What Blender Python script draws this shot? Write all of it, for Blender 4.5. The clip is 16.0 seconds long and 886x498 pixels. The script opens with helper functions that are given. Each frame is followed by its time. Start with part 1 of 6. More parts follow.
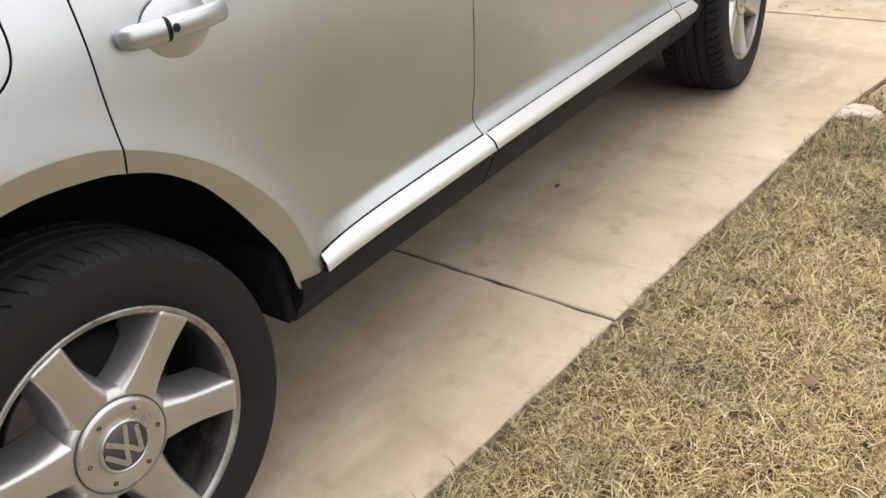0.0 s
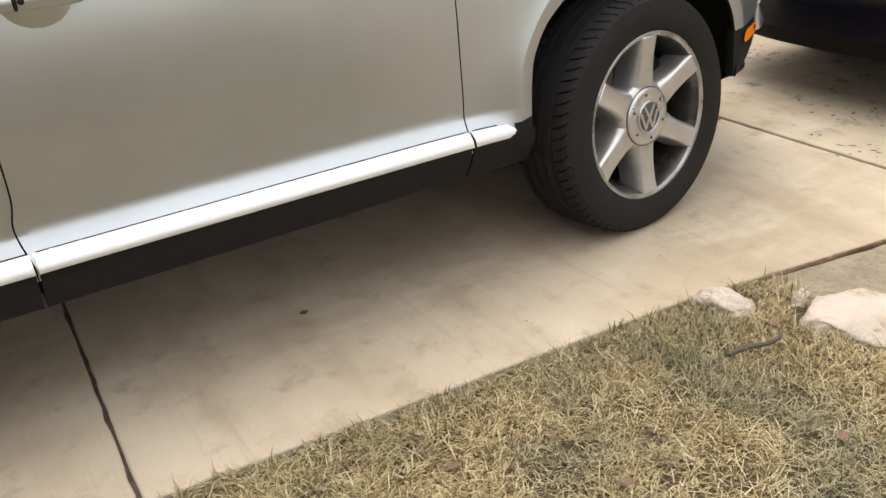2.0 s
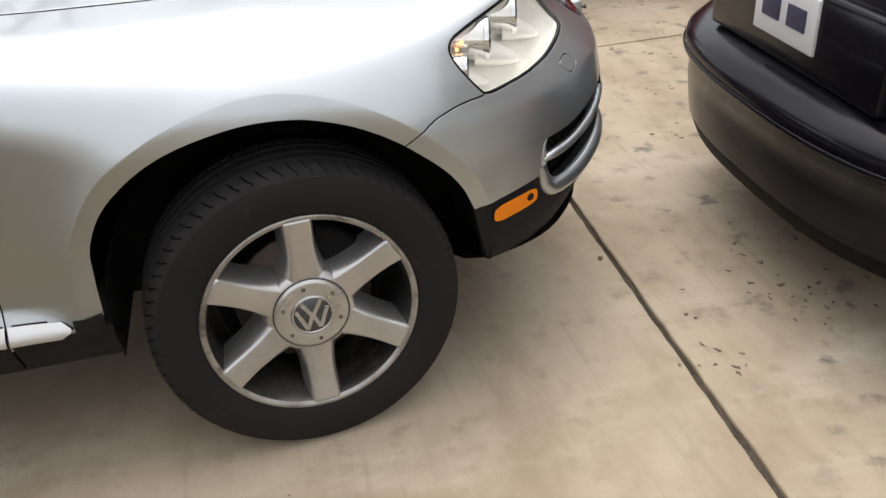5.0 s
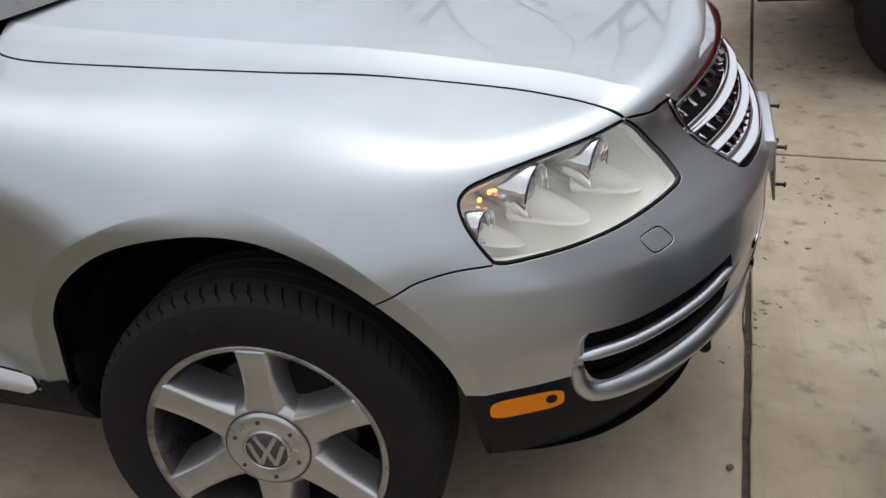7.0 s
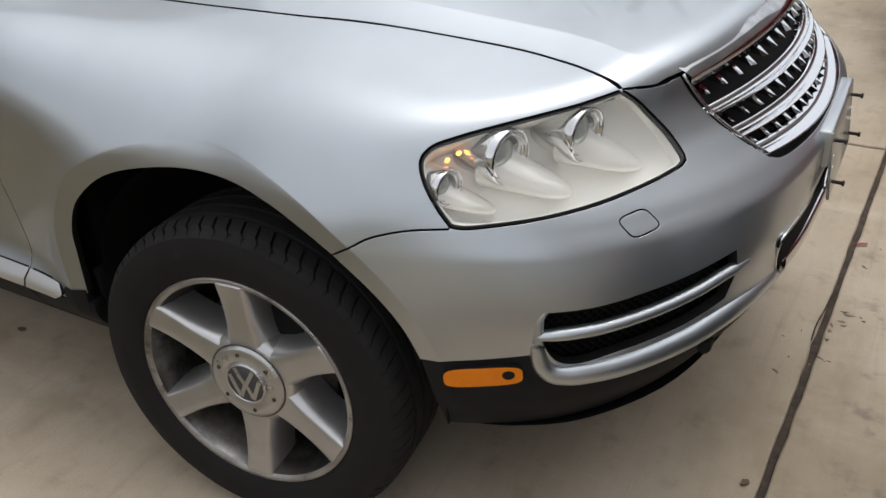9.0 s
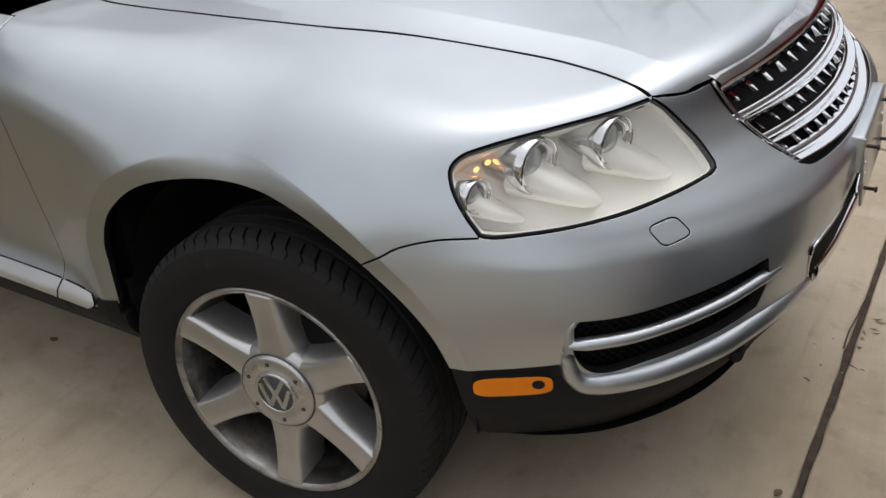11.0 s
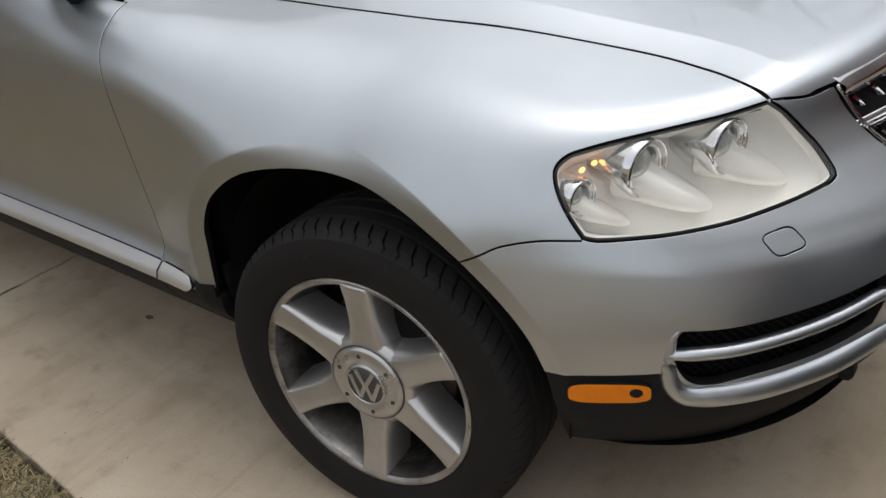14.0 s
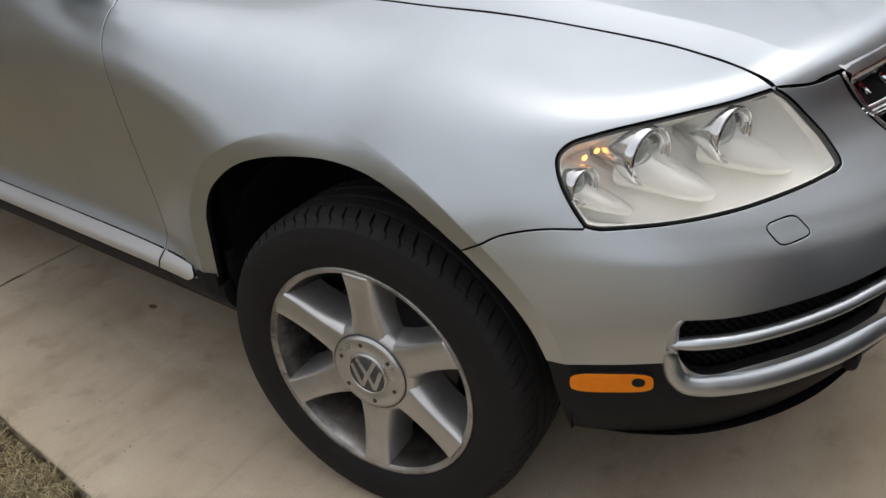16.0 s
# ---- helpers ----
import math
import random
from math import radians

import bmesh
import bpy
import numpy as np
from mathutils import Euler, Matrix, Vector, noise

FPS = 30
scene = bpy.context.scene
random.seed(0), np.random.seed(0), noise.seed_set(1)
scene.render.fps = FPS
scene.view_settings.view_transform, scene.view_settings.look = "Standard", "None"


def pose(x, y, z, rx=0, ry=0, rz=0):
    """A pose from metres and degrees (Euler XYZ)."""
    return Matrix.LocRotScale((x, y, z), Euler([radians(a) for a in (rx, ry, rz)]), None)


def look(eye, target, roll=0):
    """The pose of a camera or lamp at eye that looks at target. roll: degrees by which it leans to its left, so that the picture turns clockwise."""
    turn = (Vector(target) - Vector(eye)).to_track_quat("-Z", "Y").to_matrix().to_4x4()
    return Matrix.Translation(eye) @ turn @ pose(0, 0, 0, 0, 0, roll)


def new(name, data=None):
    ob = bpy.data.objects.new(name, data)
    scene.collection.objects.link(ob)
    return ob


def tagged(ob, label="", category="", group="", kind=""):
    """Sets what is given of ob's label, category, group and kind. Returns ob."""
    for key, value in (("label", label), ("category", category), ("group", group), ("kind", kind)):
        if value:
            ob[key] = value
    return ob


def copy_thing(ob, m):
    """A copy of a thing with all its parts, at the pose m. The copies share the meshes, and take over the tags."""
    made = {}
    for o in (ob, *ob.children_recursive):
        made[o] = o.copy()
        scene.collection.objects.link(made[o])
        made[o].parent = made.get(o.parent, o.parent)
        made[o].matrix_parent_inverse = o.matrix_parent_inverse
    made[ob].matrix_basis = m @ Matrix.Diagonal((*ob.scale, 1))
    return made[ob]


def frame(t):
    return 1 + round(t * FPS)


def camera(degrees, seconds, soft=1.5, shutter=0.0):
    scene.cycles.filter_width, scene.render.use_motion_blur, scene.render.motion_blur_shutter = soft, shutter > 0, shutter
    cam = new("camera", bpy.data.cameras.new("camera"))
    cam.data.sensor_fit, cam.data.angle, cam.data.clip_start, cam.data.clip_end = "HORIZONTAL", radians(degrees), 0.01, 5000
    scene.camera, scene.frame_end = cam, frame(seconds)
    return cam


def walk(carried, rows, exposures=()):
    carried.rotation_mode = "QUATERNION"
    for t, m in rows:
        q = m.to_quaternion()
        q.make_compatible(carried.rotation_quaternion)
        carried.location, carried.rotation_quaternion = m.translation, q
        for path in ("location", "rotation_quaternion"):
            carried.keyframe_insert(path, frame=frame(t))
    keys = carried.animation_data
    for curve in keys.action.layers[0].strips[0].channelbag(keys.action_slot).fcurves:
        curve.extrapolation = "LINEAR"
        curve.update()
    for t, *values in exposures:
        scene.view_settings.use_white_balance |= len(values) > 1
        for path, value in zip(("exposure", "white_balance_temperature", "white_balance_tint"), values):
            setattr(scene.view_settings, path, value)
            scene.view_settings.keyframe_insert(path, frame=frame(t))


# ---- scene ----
cam = camera(54.5, 16.0)
PATH = [
    (0, (-3.339, -1.07, 1.276), (-1.998, 0.028, 0.277), -6.8),
    (0.5, (-3.041, -1.334, 1.262), (-1.829, -0.11, 0.245), -6.4),
    (1, (-2.648, -1.515, 1.195), (-1.521, -0.187, 0.213), -7.3),
    (1.5, (-2.258, -1.68, 1.181), (-1.214, -0.25, 0.251), -6.4),
    (2, (-1.858, -1.797, 1.217), (-0.941, -0.258, 0.328), -4.5),
    (2.5, (-1.391, -1.809, 1.256), (-0.489, -0.227, 0.43), -3.0),
    (3, (-1.033, -1.92, 1.346), (-0.227, -0.315, 0.465), -3.6),
    (3.5, (-0.792, -1.919, 1.416), (-0.164, -0.287, 0.446), -4.2),
    (4, (-0.466, -1.849, 1.49), (0.098, -0.229, 0.462), -4.6),
    (6.5, (0.483, -1.293, 1.552), (0.201, 0.398, 0.521), -2.6),
    (7, (0.737, -1.134, 1.587), (0.248, 0.525, 0.582), -2.9),
    (7.5, (0.83, -0.987, 1.584), (0.228, 0.654, 0.611), -3.1),
    (8, (0.9, -0.877, 1.589), (0.187, 0.73, 0.636), -2.5),
    (8.5, (1.025, -0.925, 1.571), (0.213, 0.591, 0.551), -2.0),
    (9, (1.075, -0.964, 1.543), (0.219, 0.501, 0.485), -3.1),
    (9.5, (1.069, -0.97, 1.546), (0.171, 0.485, 0.507), -4.2),
    (12, (1.062, -0.967, 1.546), (0.143, 0.469, 0.5), -4.4),
    (12.5, (1.033, -0.966, 1.548), (0.006, 0.403, 0.513), -4.9),
    (13, (0.992, -0.969, 1.549), (-0.138, 0.319, 0.518), -5.4),
    (13.5, (0.993, -0.975, 1.554), (-0.124, 0.324, 0.522), -5.3),
    (14, (1.016, -0.963, 1.551), (-0.035, 0.376, 0.501), -5.2),
    (14.5, (1.026, -0.96, 1.544), (0.018, 0.401, 0.48), -5.0),
    (15, (1.036, -0.963, 1.542), (0.036, 0.407, 0.484), -5.1),
    (15.5, (1.03, -0.952, 1.541), (0.007, 0.399, 0.479), -5.5),
    (16, (1.02, -0.958, 1.541), (-0.037, 0.365, 0.477), -5.3),
]
EXPOSURES = [(0, 0.57, 6900, 10), (1, 0.53, 6900, 10), (2, 0.40, 6850, 10), (2.5, 0.26, 6800, 10), (3, 0.06, 6800, 10), (3.5, 0.08, 6850, 10), (4, 0.18, 6850, 10), (4.8, 0.0, 6750, 10), (5.6, -0.30, 6550, 10), (6.5, -0.50, 6400, 10), (7, -0.64, 6300, 10), (8, -0.56, 6350, 10), (9, -0.58, 6450, 10), (16, -0.58, 6500, 10)]
walk(cam, [(t, look(eye, target, roll)) for t, eye, target, roll in PATH], exposures=EXPOSURES)

import mathutils
import mathutils.geometry

# ---- world and sun: a bright overcast day ----
world = bpy.data.worlds.new("sky")
scene.world = world
world.use_nodes = True
wn = world.node_tree
sky = wn.nodes.new("ShaderNodeTexSky")
sky.sky_type = "NISHITA"
sky.sun_disc = False
sky.sun_elevation, sky.sun_rotation = radians(74), radians(10)
sky.air_density, sky.dust_density, sky.ozone_density = 1.0, 2.2, 1.0
soften = wn.nodes.new("ShaderNodeHueSaturation")
soften.inputs["Saturation"].default_value = 0.25
wn.links.new(sky.outputs["Color"], soften.inputs["Color"])
# an overcast sky is about three times as bright overhead as at the horizon
aim = wn.nodes.new("ShaderNodeTexCoord")
split = wn.nodes.new("ShaderNodeSeparateXYZ")
wn.links.new(aim.outputs["Generated"], split.inputs[0])
dome = wn.nodes.new("ShaderNodeMapRange")
dome.inputs["From Min"].default_value, dome.inputs["From Max"].default_value = 0.0, 1.0
dome.inputs["To Min"].default_value, dome.inputs["To Max"].default_value = 1.0, 1.7
wn.links.new(split.outputs["Z"], dome.inputs["Value"])
shade = wn.nodes.new("ShaderNodeVectorMath")
shade.operation = "SCALE"
wn.links.new(soften.outputs["Color"], shade.inputs[0])
wn.links.new(dome.outputs["Result"], shade.inputs["Scale"])
wn.links.new(shade.outputs["Vector"], wn.nodes["Background"].inputs["Color"])
wn.nodes["Background"].inputs["Strength"].default_value = 0.24
sun = new("sun", bpy.data.lights.new("sun", "SUN"))
sun.data.energy, sun.data.angle, sun.data.color = 0.7, radians(170), (1.0, 0.95, 0.87)
sun.matrix_world = look((-2.0, -5.0, 8.0), (0, 0, 0))


# ---- materials ----
def material(name, base, rough=0.5, metal=0.0, coat=0.0, coat_rough=0.05, second=None, scale=6.0, mix=0.5, grain=0.0, grain_scale=200.0, wear=None, wear_scale=3.0, wear_at=0.6, wear_soft=0.12,
             rough_vary=0.0, transmission=0.0, emit=0.0, ior=1.45, island=0.0, per_object=0.0, detail=6.0, gloss=0.5):
    m = bpy.data.materials.new(name)
    m.use_nodes = True
    nt = m.node_tree
    b = nt.nodes["Principled BSDF"]
    b.inputs["Base Color"].default_value = (*base, 1)
    b.inputs["Roughness"].default_value, b.inputs["Metallic"].default_value = rough, metal
    b.inputs["Specular IOR Level"].default_value = gloss
    b.inputs["Coat Weight"].default_value, b.inputs["Coat Roughness"].default_value = coat, coat_rough
    b.inputs["Transmission Weight"].default_value, b.inputs["IOR"].default_value = transmission, ior
    co = nt.nodes.new("ShaderNodeTexCoord").outputs["Object"]

    def noise_at(s, d=6.0, r=0.6):
        n = nt.nodes.new("ShaderNodeTexNoise")
        n.inputs["Scale"].default_value, n.inputs["Detail"].default_value, n.inputs["Roughness"].default_value = s, d, r
        nt.links.new(co, n.inputs["Vector"])
        return n.outputs["Fac"]

    def ramp(fac, lo, hi):
        r = nt.nodes.new("ShaderNodeMapRange")
        r.inputs["From Min"].default_value, r.inputs["From Max"].default_value = lo, hi
        nt.links.new(fac, r.inputs["Value"])
        return r.outputs["Result"]

    def blend(fac, a, c):
        x = nt.nodes.new("ShaderNodeMix")
        x.data_type = "RGBA"
        if isinstance(fac, bpy.types.NodeSocket):
            nt.links.new(fac, x.inputs[0])
        else:
            x.inputs[0].default_value = fac
        for k, v in ((6, a), (7, c)):
            if isinstance(v, bpy.types.NodeSocket):
                nt.links.new(v, x.inputs[k])
            else:
                x.inputs[k].default_value = (*v, 1)
        return x.outputs[2]

    col = None
    if second:
        col = blend(ramp(noise_at(scale, detail), 0.5 - mix / 2, 0.5 + mix / 2), base, second)
    if island or per_object:
        src = nt.nodes.new("ShaderNodeNewGeometry").outputs["Random Per Island"] if island else nt.nodes.new("ShaderNodeObjectInfo").outputs["Random"]
        amount = island or per_object
        hs = nt.nodes.new("ShaderNodeHueSaturation")
        nt.links.new(ramp(src, 0, 1), hs.inputs["Value"])
        hs.inputs["Value"].links[0].from_node.inputs["To Min"].default_value = 1 - amount
        hs.inputs["Value"].links[0].from_node.inputs["To Max"].default_value = 1 + amount
        if col is None:
            hs.inputs["Color"].default_value = (*base, 1)
        else:
            nt.links.new(col, hs.inputs["Color"])
        col = hs.outputs["Color"]
    if wear:
        col = blend(ramp(noise_at(wear_scale, 8.0, 0.7), wear_at, wear_at + wear_soft), col or base, wear)
    if col is not None:
        nt.links.new(col, b.inputs["Base Color"])
    if rough_vary:
        r = ramp(noise_at(9.0), 0.3, 0.7)
        r.node.inputs["To Min"].default_value, r.node.inputs["To Max"].default_value = rough - rough_vary, rough + rough_vary
        nt.links.new(r, b.inputs["Roughness"])
    if grain:
        bump = nt.nodes.new("ShaderNodeBump")
        bump.inputs["Strength"].default_value, bump.inputs["Distance"].default_value = 1.0, grain
        nt.links.new(noise_at(grain_scale, 4.0), bump.inputs["Height"])
        nt.links.new(bump.outputs["Normal"], b.inputs["Normal"])
    if emit:
        b.inputs["Emission Color"].default_value, b.inputs["Emission Strength"].default_value = (*base, 1), emit
    return m


SILVER = material("silver_paint", (0.552, 0.582, 0.604), 0.37, 0.93, 0.6, 0.03, second=(0.492, 0.522, 0.540), scale=3.2, detail=3.0, mix=0.4)
PLASTIC = material("grey_black_plastic", (0.0115, 0.0112, 0.0122), 0.62, gloss=0.2, second=(0.017, 0.0165, 0.0165), scale=14, grain=0.0002, grain_scale=700)
DARK = material("dark_lining_and_gap_shade", (0.007, 0.007, 0.0075), 0.9, gloss=0.2, second=(0.012, 0.011, 0.0105), scale=20, grain=0.0006, grain_scale=120)
CHROME = material("chrome", (0.74, 0.74, 0.745), 0.07, 1.0, rough_vary=0.02)
# Brake dust; the pale patches put scuffs and sky glints into the colour.
BARREL = material("dusty_barrel", (0.13, 0.125, 0.12), 0.32, 0.9, second=(0.06, 0.054, 0.048), scale=7, mix=0.5, wear=(0.50, 0.485, 0.46), wear_scale=4, wear_at=0.52, wear_soft=0.3)
BRIGHT = material("brushed_bright_trim", (0.80, 0.80, 0.80), 0.42, 0.9, rough_vary=0.05)
RUBBER = material("tyre_rubber", (0.0125, 0.0115, 0.0115), 0.72, gloss=0.28, second=(0.0165, 0.015, 0.0145), scale=9, mix=0.4, wear=(0.030, 0.026, 0.0235), wear_scale=7, wear_at=0.60, grain=0.0003, grain_scale=300)
# tread rubber, paler than the sidewalls
TREAD = material("pale_tread_rubber", (0.027, 0.0255, 0.025), 0.85, gloss=0.2, second=(0.020, 0.019, 0.0185), scale=25, mix=0.4, grain=0.0004, grain_scale=400)
ALLOY = material("worn_alloy", (0.64, 0.632, 0.62), 0.33, 0.82, second=(0.49, 0.482, 0.47), scale=6, mix=0.5, wear=(0.36, 0.345, 0.325), wear_scale=6, wear_at=0.57, wear_soft=0.34, rough_vary=0.05, grain=0.0)
RIM_EDGE = material("grimy_rim_edge", (0.50, 0.49, 0.475), 0.36, 0.8, second=(0.30, 0.285, 0.265), scale=16, mix=0.4, wear=(0.12, 0.11, 0.098), wear_scale=11, wear_at=0.52, wear_soft=0.16, rough_vary=0.15)
CAP = material("cap_alloy", (0.60, 0.59, 0.57), 0.30, 0.8, second=(0.52, 0.51, 0.49), scale=30, rough_vary=0.05)
BADGE = material("badge_dark", (0.10, 0.10, 0.105), 0.4, 0.6)
IRON = material("brake_iron", (0.10, 0.09, 0.085), 0.5, 0.8, second=(0.06, 0.04, 0.03), scale=18)
LENS = material("hazy_clear_lens", (0.97, 0.96, 0.93), 0.05, transmission=0.93, ior=1.03)
LAMP = material("lamp_reflector", (0.80, 0.80, 0.77), 0.14, 0.9, second=(0.74, 0.74, 0.71), scale=9)
LAMP_TRIM = material("lamp_bezel", (0.92, 0.905, 0.85), 0.26, 0.15, second=(0.89, 0.875, 0.82), scale=7)
AMBER = material("amber_lens", (0.92, 0.27, 0.004), 0.35, coat=0.2, gloss=0.25, second=(0.86, 0.22, 0.003), scale=60)
AMBER_BULB = material("amber_bulb", (1.0, 0.36, 0.08), 0.2, emit=6.0)
RED = material("red_lens", (0.42, 0.012, 0.014), 0.12, coat=1.0)
BLACKPAINT = material("black_paint", (0.005, 0.005, 0.008), 0.2, coat=0.12, gloss=0.2, second=(0.008, 0.007, 0.011), scale=4, rough_vary=0.05)
BLACKTRIM = material("black_bumper_plastic", (0.005, 0.005, 0.0055), 0.6, gloss=0.08, second=(0.009, 0.009, 0.009), scale=12, grain=0.0002, grain_scale=500)
REDPAINT = material("red_paint", (0.25, 0.012, 0.018), 0.25, coat=1.0, second=(0.21, 0.010, 0.015), scale=3)
GLASS = material("dark_glass", (0.012, 0.014, 0.015), 0.03, coat=1.0)


def concrete_material():
    """Brushed concrete: faint streaks along the slab, soft blotches, fine sandy speckle."""
    m = bpy.data.materials.new("driveway_concrete")
    m.use_nodes = True
    nt = m.node_tree
    b = nt.nodes["Principled BSDF"]
    b.inputs["Roughness"].default_value = 0.85
    co = nt.nodes.new("ShaderNodeTexCoord").outputs["Object"]

    def noise_fac(scale, detail, stretch=(1, 1, 1), lo=0.3, hi=0.7):
        mp = nt.nodes.new("ShaderNodeMapping")
        mp.inputs["Scale"].default_value = stretch
        nt.links.new(co, mp.inputs["Vector"])
        n = nt.nodes.new("ShaderNodeTexNoise")
        n.inputs["Scale"].default_value, n.inputs["Detail"].default_value, n.inputs["Roughness"].default_value = scale, detail, 0.62
        nt.links.new(mp.outputs["Vector"], n.inputs["Vector"])
        r = nt.nodes.new("ShaderNodeMapRange")
        r.interpolation_type = "SMOOTHSTEP"
        r.inputs["From Min"].default_value, r.inputs["From Max"].default_value = lo, hi
        nt.links.new(n.outputs["Fac"], r.inputs["Value"])
        return r.outputs["Result"]

    col = None
    layers = ((noise_fac(1.0, 6.0, lo=0.33, hi=0.68), (0.417, 0.334, 0.232)),
              (noise_fac(3.2, 8.0, (1.0, 0.35, 1.0), 0.42, 0.74), (0.362, 0.283, 0.193)),
              (noise_fac(2.0, 6.0, (0.5, 1.4, 1.0), 0.50, 0.86), (0.657, 0.587, 0.465)),
              (noise_fac(26.0, 3.0, (1.0, 0.05, 1.0), 0.52, 0.95), (0.362, 0.29, 0.207)),
              (noise_fac(9.0, 9.0, lo=0.50, hi=0.82), (0.329, 0.258, 0.176)),
              (noise_fac(240.0, 3.0, lo=0.50, hi=0.90), (0.317, 0.253, 0.176)))
    for fac, tint in layers:
        x = nt.nodes.new("ShaderNodeMix")
        x.data_type = "RGBA"
        nt.links.new(fac, x.inputs[0])
        if col is None:
            x.inputs[6].default_value = (0.55, 0.463, 0.348, 1)
        else:
            nt.links.new(col, x.inputs[6])
        x.inputs[7].default_value = (*tint, 1)
        col = x.outputs[2]
    # grubby smudges where the cars are parked ahead
    xyz = nt.nodes.new("ShaderNodeSeparateXYZ")
    nt.links.new(co, xyz.inputs[0])
    ahead_of = nt.nodes.new("ShaderNodeMapRange")
    ahead_of.inputs["From Min"].default_value, ahead_of.inputs["From Max"].default_value = 0.95, 1.25
    nt.links.new(xyz.outputs["X"], ahead_of.inputs["Value"])
    both_ = nt.nodes.new("ShaderNodeMath")
    both_.operation = "MULTIPLY"
    nt.links.new(ahead_of.outputs["Result"], both_.inputs[0])
    nt.links.new(noise_fac(8.0, 5.0, lo=0.57, hi=0.70), both_.inputs[1])
    x = nt.nodes.new("ShaderNodeMix")
    x.data_type = "RGBA"
    nt.links.new(both_.outputs[0], x.inputs[0])
    nt.links.new(col, x.inputs[6])
    x.inputs[7].default_value = (0.24, 0.205, 0.165, 1)
    nt.links.new(x.outputs[2], b.inputs["Base Color"])
    bump = nt.nodes.new("ShaderNodeBump")
    bump.inputs["Strength"].default_value, bump.inputs["Distance"].default_value = 0.35, 0.0010
    nt.links.new(noise_fac(170.0, 4.0, (1.0, 0.5, 1.0)), bump.inputs["Height"])
    nt.links.new(bump.outputs["Normal"], b.inputs["Normal"])
    return m


CONCRETE = concrete_material()
WALKSTONE = material("rough_concrete", (0.33, 0.272, 0.19), 0.9, second=(0.22, 0.175, 0.118), scale=9, mix=0.45, wear=(0.17, 0.135, 0.098), wear_scale=38, wear_at=0.46, wear_soft=0.26, grain=0.007, grain_scale=90)
SOIL = material("dark_soil", (0.075, 0.05, 0.036), 0.95, second=(0.13, 0.09, 0.065), scale=22, grain=0.01, grain_scale=60)
STONE = material("cream_limestone", (0.52, 0.45, 0.385), 0.9, second=(0.43, 0.345, 0.265), scale=7, mix=0.4, wear=(0.30, 0.225, 0.15), wear_scale=11, wear_at=0.58, grain=0.007, grain_scale=45)
BARK = material("bare_bark", (0.10, 0.085, 0.07), 0.9, second=(0.06, 0.05, 0.045), scale=14, grain=0.006, grain_scale=30)
LEAF = material("dry_leaf", (0.13, 0.085, 0.055), 0.8, second=(0.2, 0.12, 0.08), scale=50)

# ---- the silver car's outer skin, as a smooth solid: x ahead from the front axle, y inwards from its flank, z up ----
HALF = 0.985


def curve(xs, ys, q):
    """A smooth curve through (xs, ys), read at q (monotone cubic)."""
    xs, ys = np.asarray(xs, float), np.asarray(ys, float)
    h, d = np.diff(xs), np.diff(ys) / np.diff(xs)
    m = np.concatenate([[d[0]], np.where(d[:-1] * d[1:] > 0, 2 * d[:-1] * d[1:] / np.where(d[:-1] + d[1:] == 0, 1, d[:-1] + d[1:]), 0), [d[-1]]])
    q = np.clip(q, xs[0], xs[-1])
    i = np.clip(np.searchsorted(xs, q) - 1, 0, len(h) - 1)
    t = (q - xs[i]) / h[i]
    return (2 * t**3 - 3 * t**2 + 1) * ys[i] + (t**3 - 2 * t**2 + t) * h[i] * m[i] + (3 * t**2 - 2 * t**3) * ys[i + 1] + (t**3 - t**2) * h[i] * m[i + 1]


FRONT_LIP = ((0, 17, 27, 37, 51, 61, 73, 87, 104, 124, 141, 153, 175, 190), (0.43, 0.427, 0.426, 0.419, 0.412, 0.414, 0.417, 0.424, 0.435, 0.462, 0.482, 0.480, 0.448, 0.444))
REAR_LIP = ((0, 12, 27, 40, 53, 68, 77, 90, 103, 112, 127, 140, 153, 190), (0.425, 0.425, 0.43, 0.427, 0.428, 0.432, 0.437, 0.438, 0.437, 0.432, 0.428, 0.427, 0.43, 0.425))


def arch_weight(x, z, cx, cz, lip, band=0.043):
    """How much a wheel arch pulls the flank out, and how far inside its crease a point lies."""
    r, phi = np.hypot(x - cx, z - cz), np.degrees(np.arctan2(z - cz, x - cx))
    crease = curve(*lip, np.where(phi < -90, phi + 360, phi)) + band
    return np.where(r < crease, 1.0, np.exp(-(r - crease) / 0.10)), np.clip(crease - r, 0, 0.09)


def crease_line(cx, cz, lip, off, a0, a1, band=0.043):
    """Points along the crease of an arch."""
    phi = np.arange(a0, a1, 1.0)
    r = curve(*lip, phi) + band + off
    return flank_points(cx + r * np.cos(np.radians(phi)), cz + r * np.sin(np.radians(phi)))


def flank_points(x, z):
    """Points of the near flank at given x and z."""
    lo, hi = np.full(len(x), -0.1), np.full(len(x), 0.6)
    for _ in range(30):
        mid = (lo + hi) / 2
        out = skin(x, mid, z) > 0
        lo, hi = np.where(out, mid, lo), np.where(out, hi, mid)
    return np.stack([x, lo, z], 1)


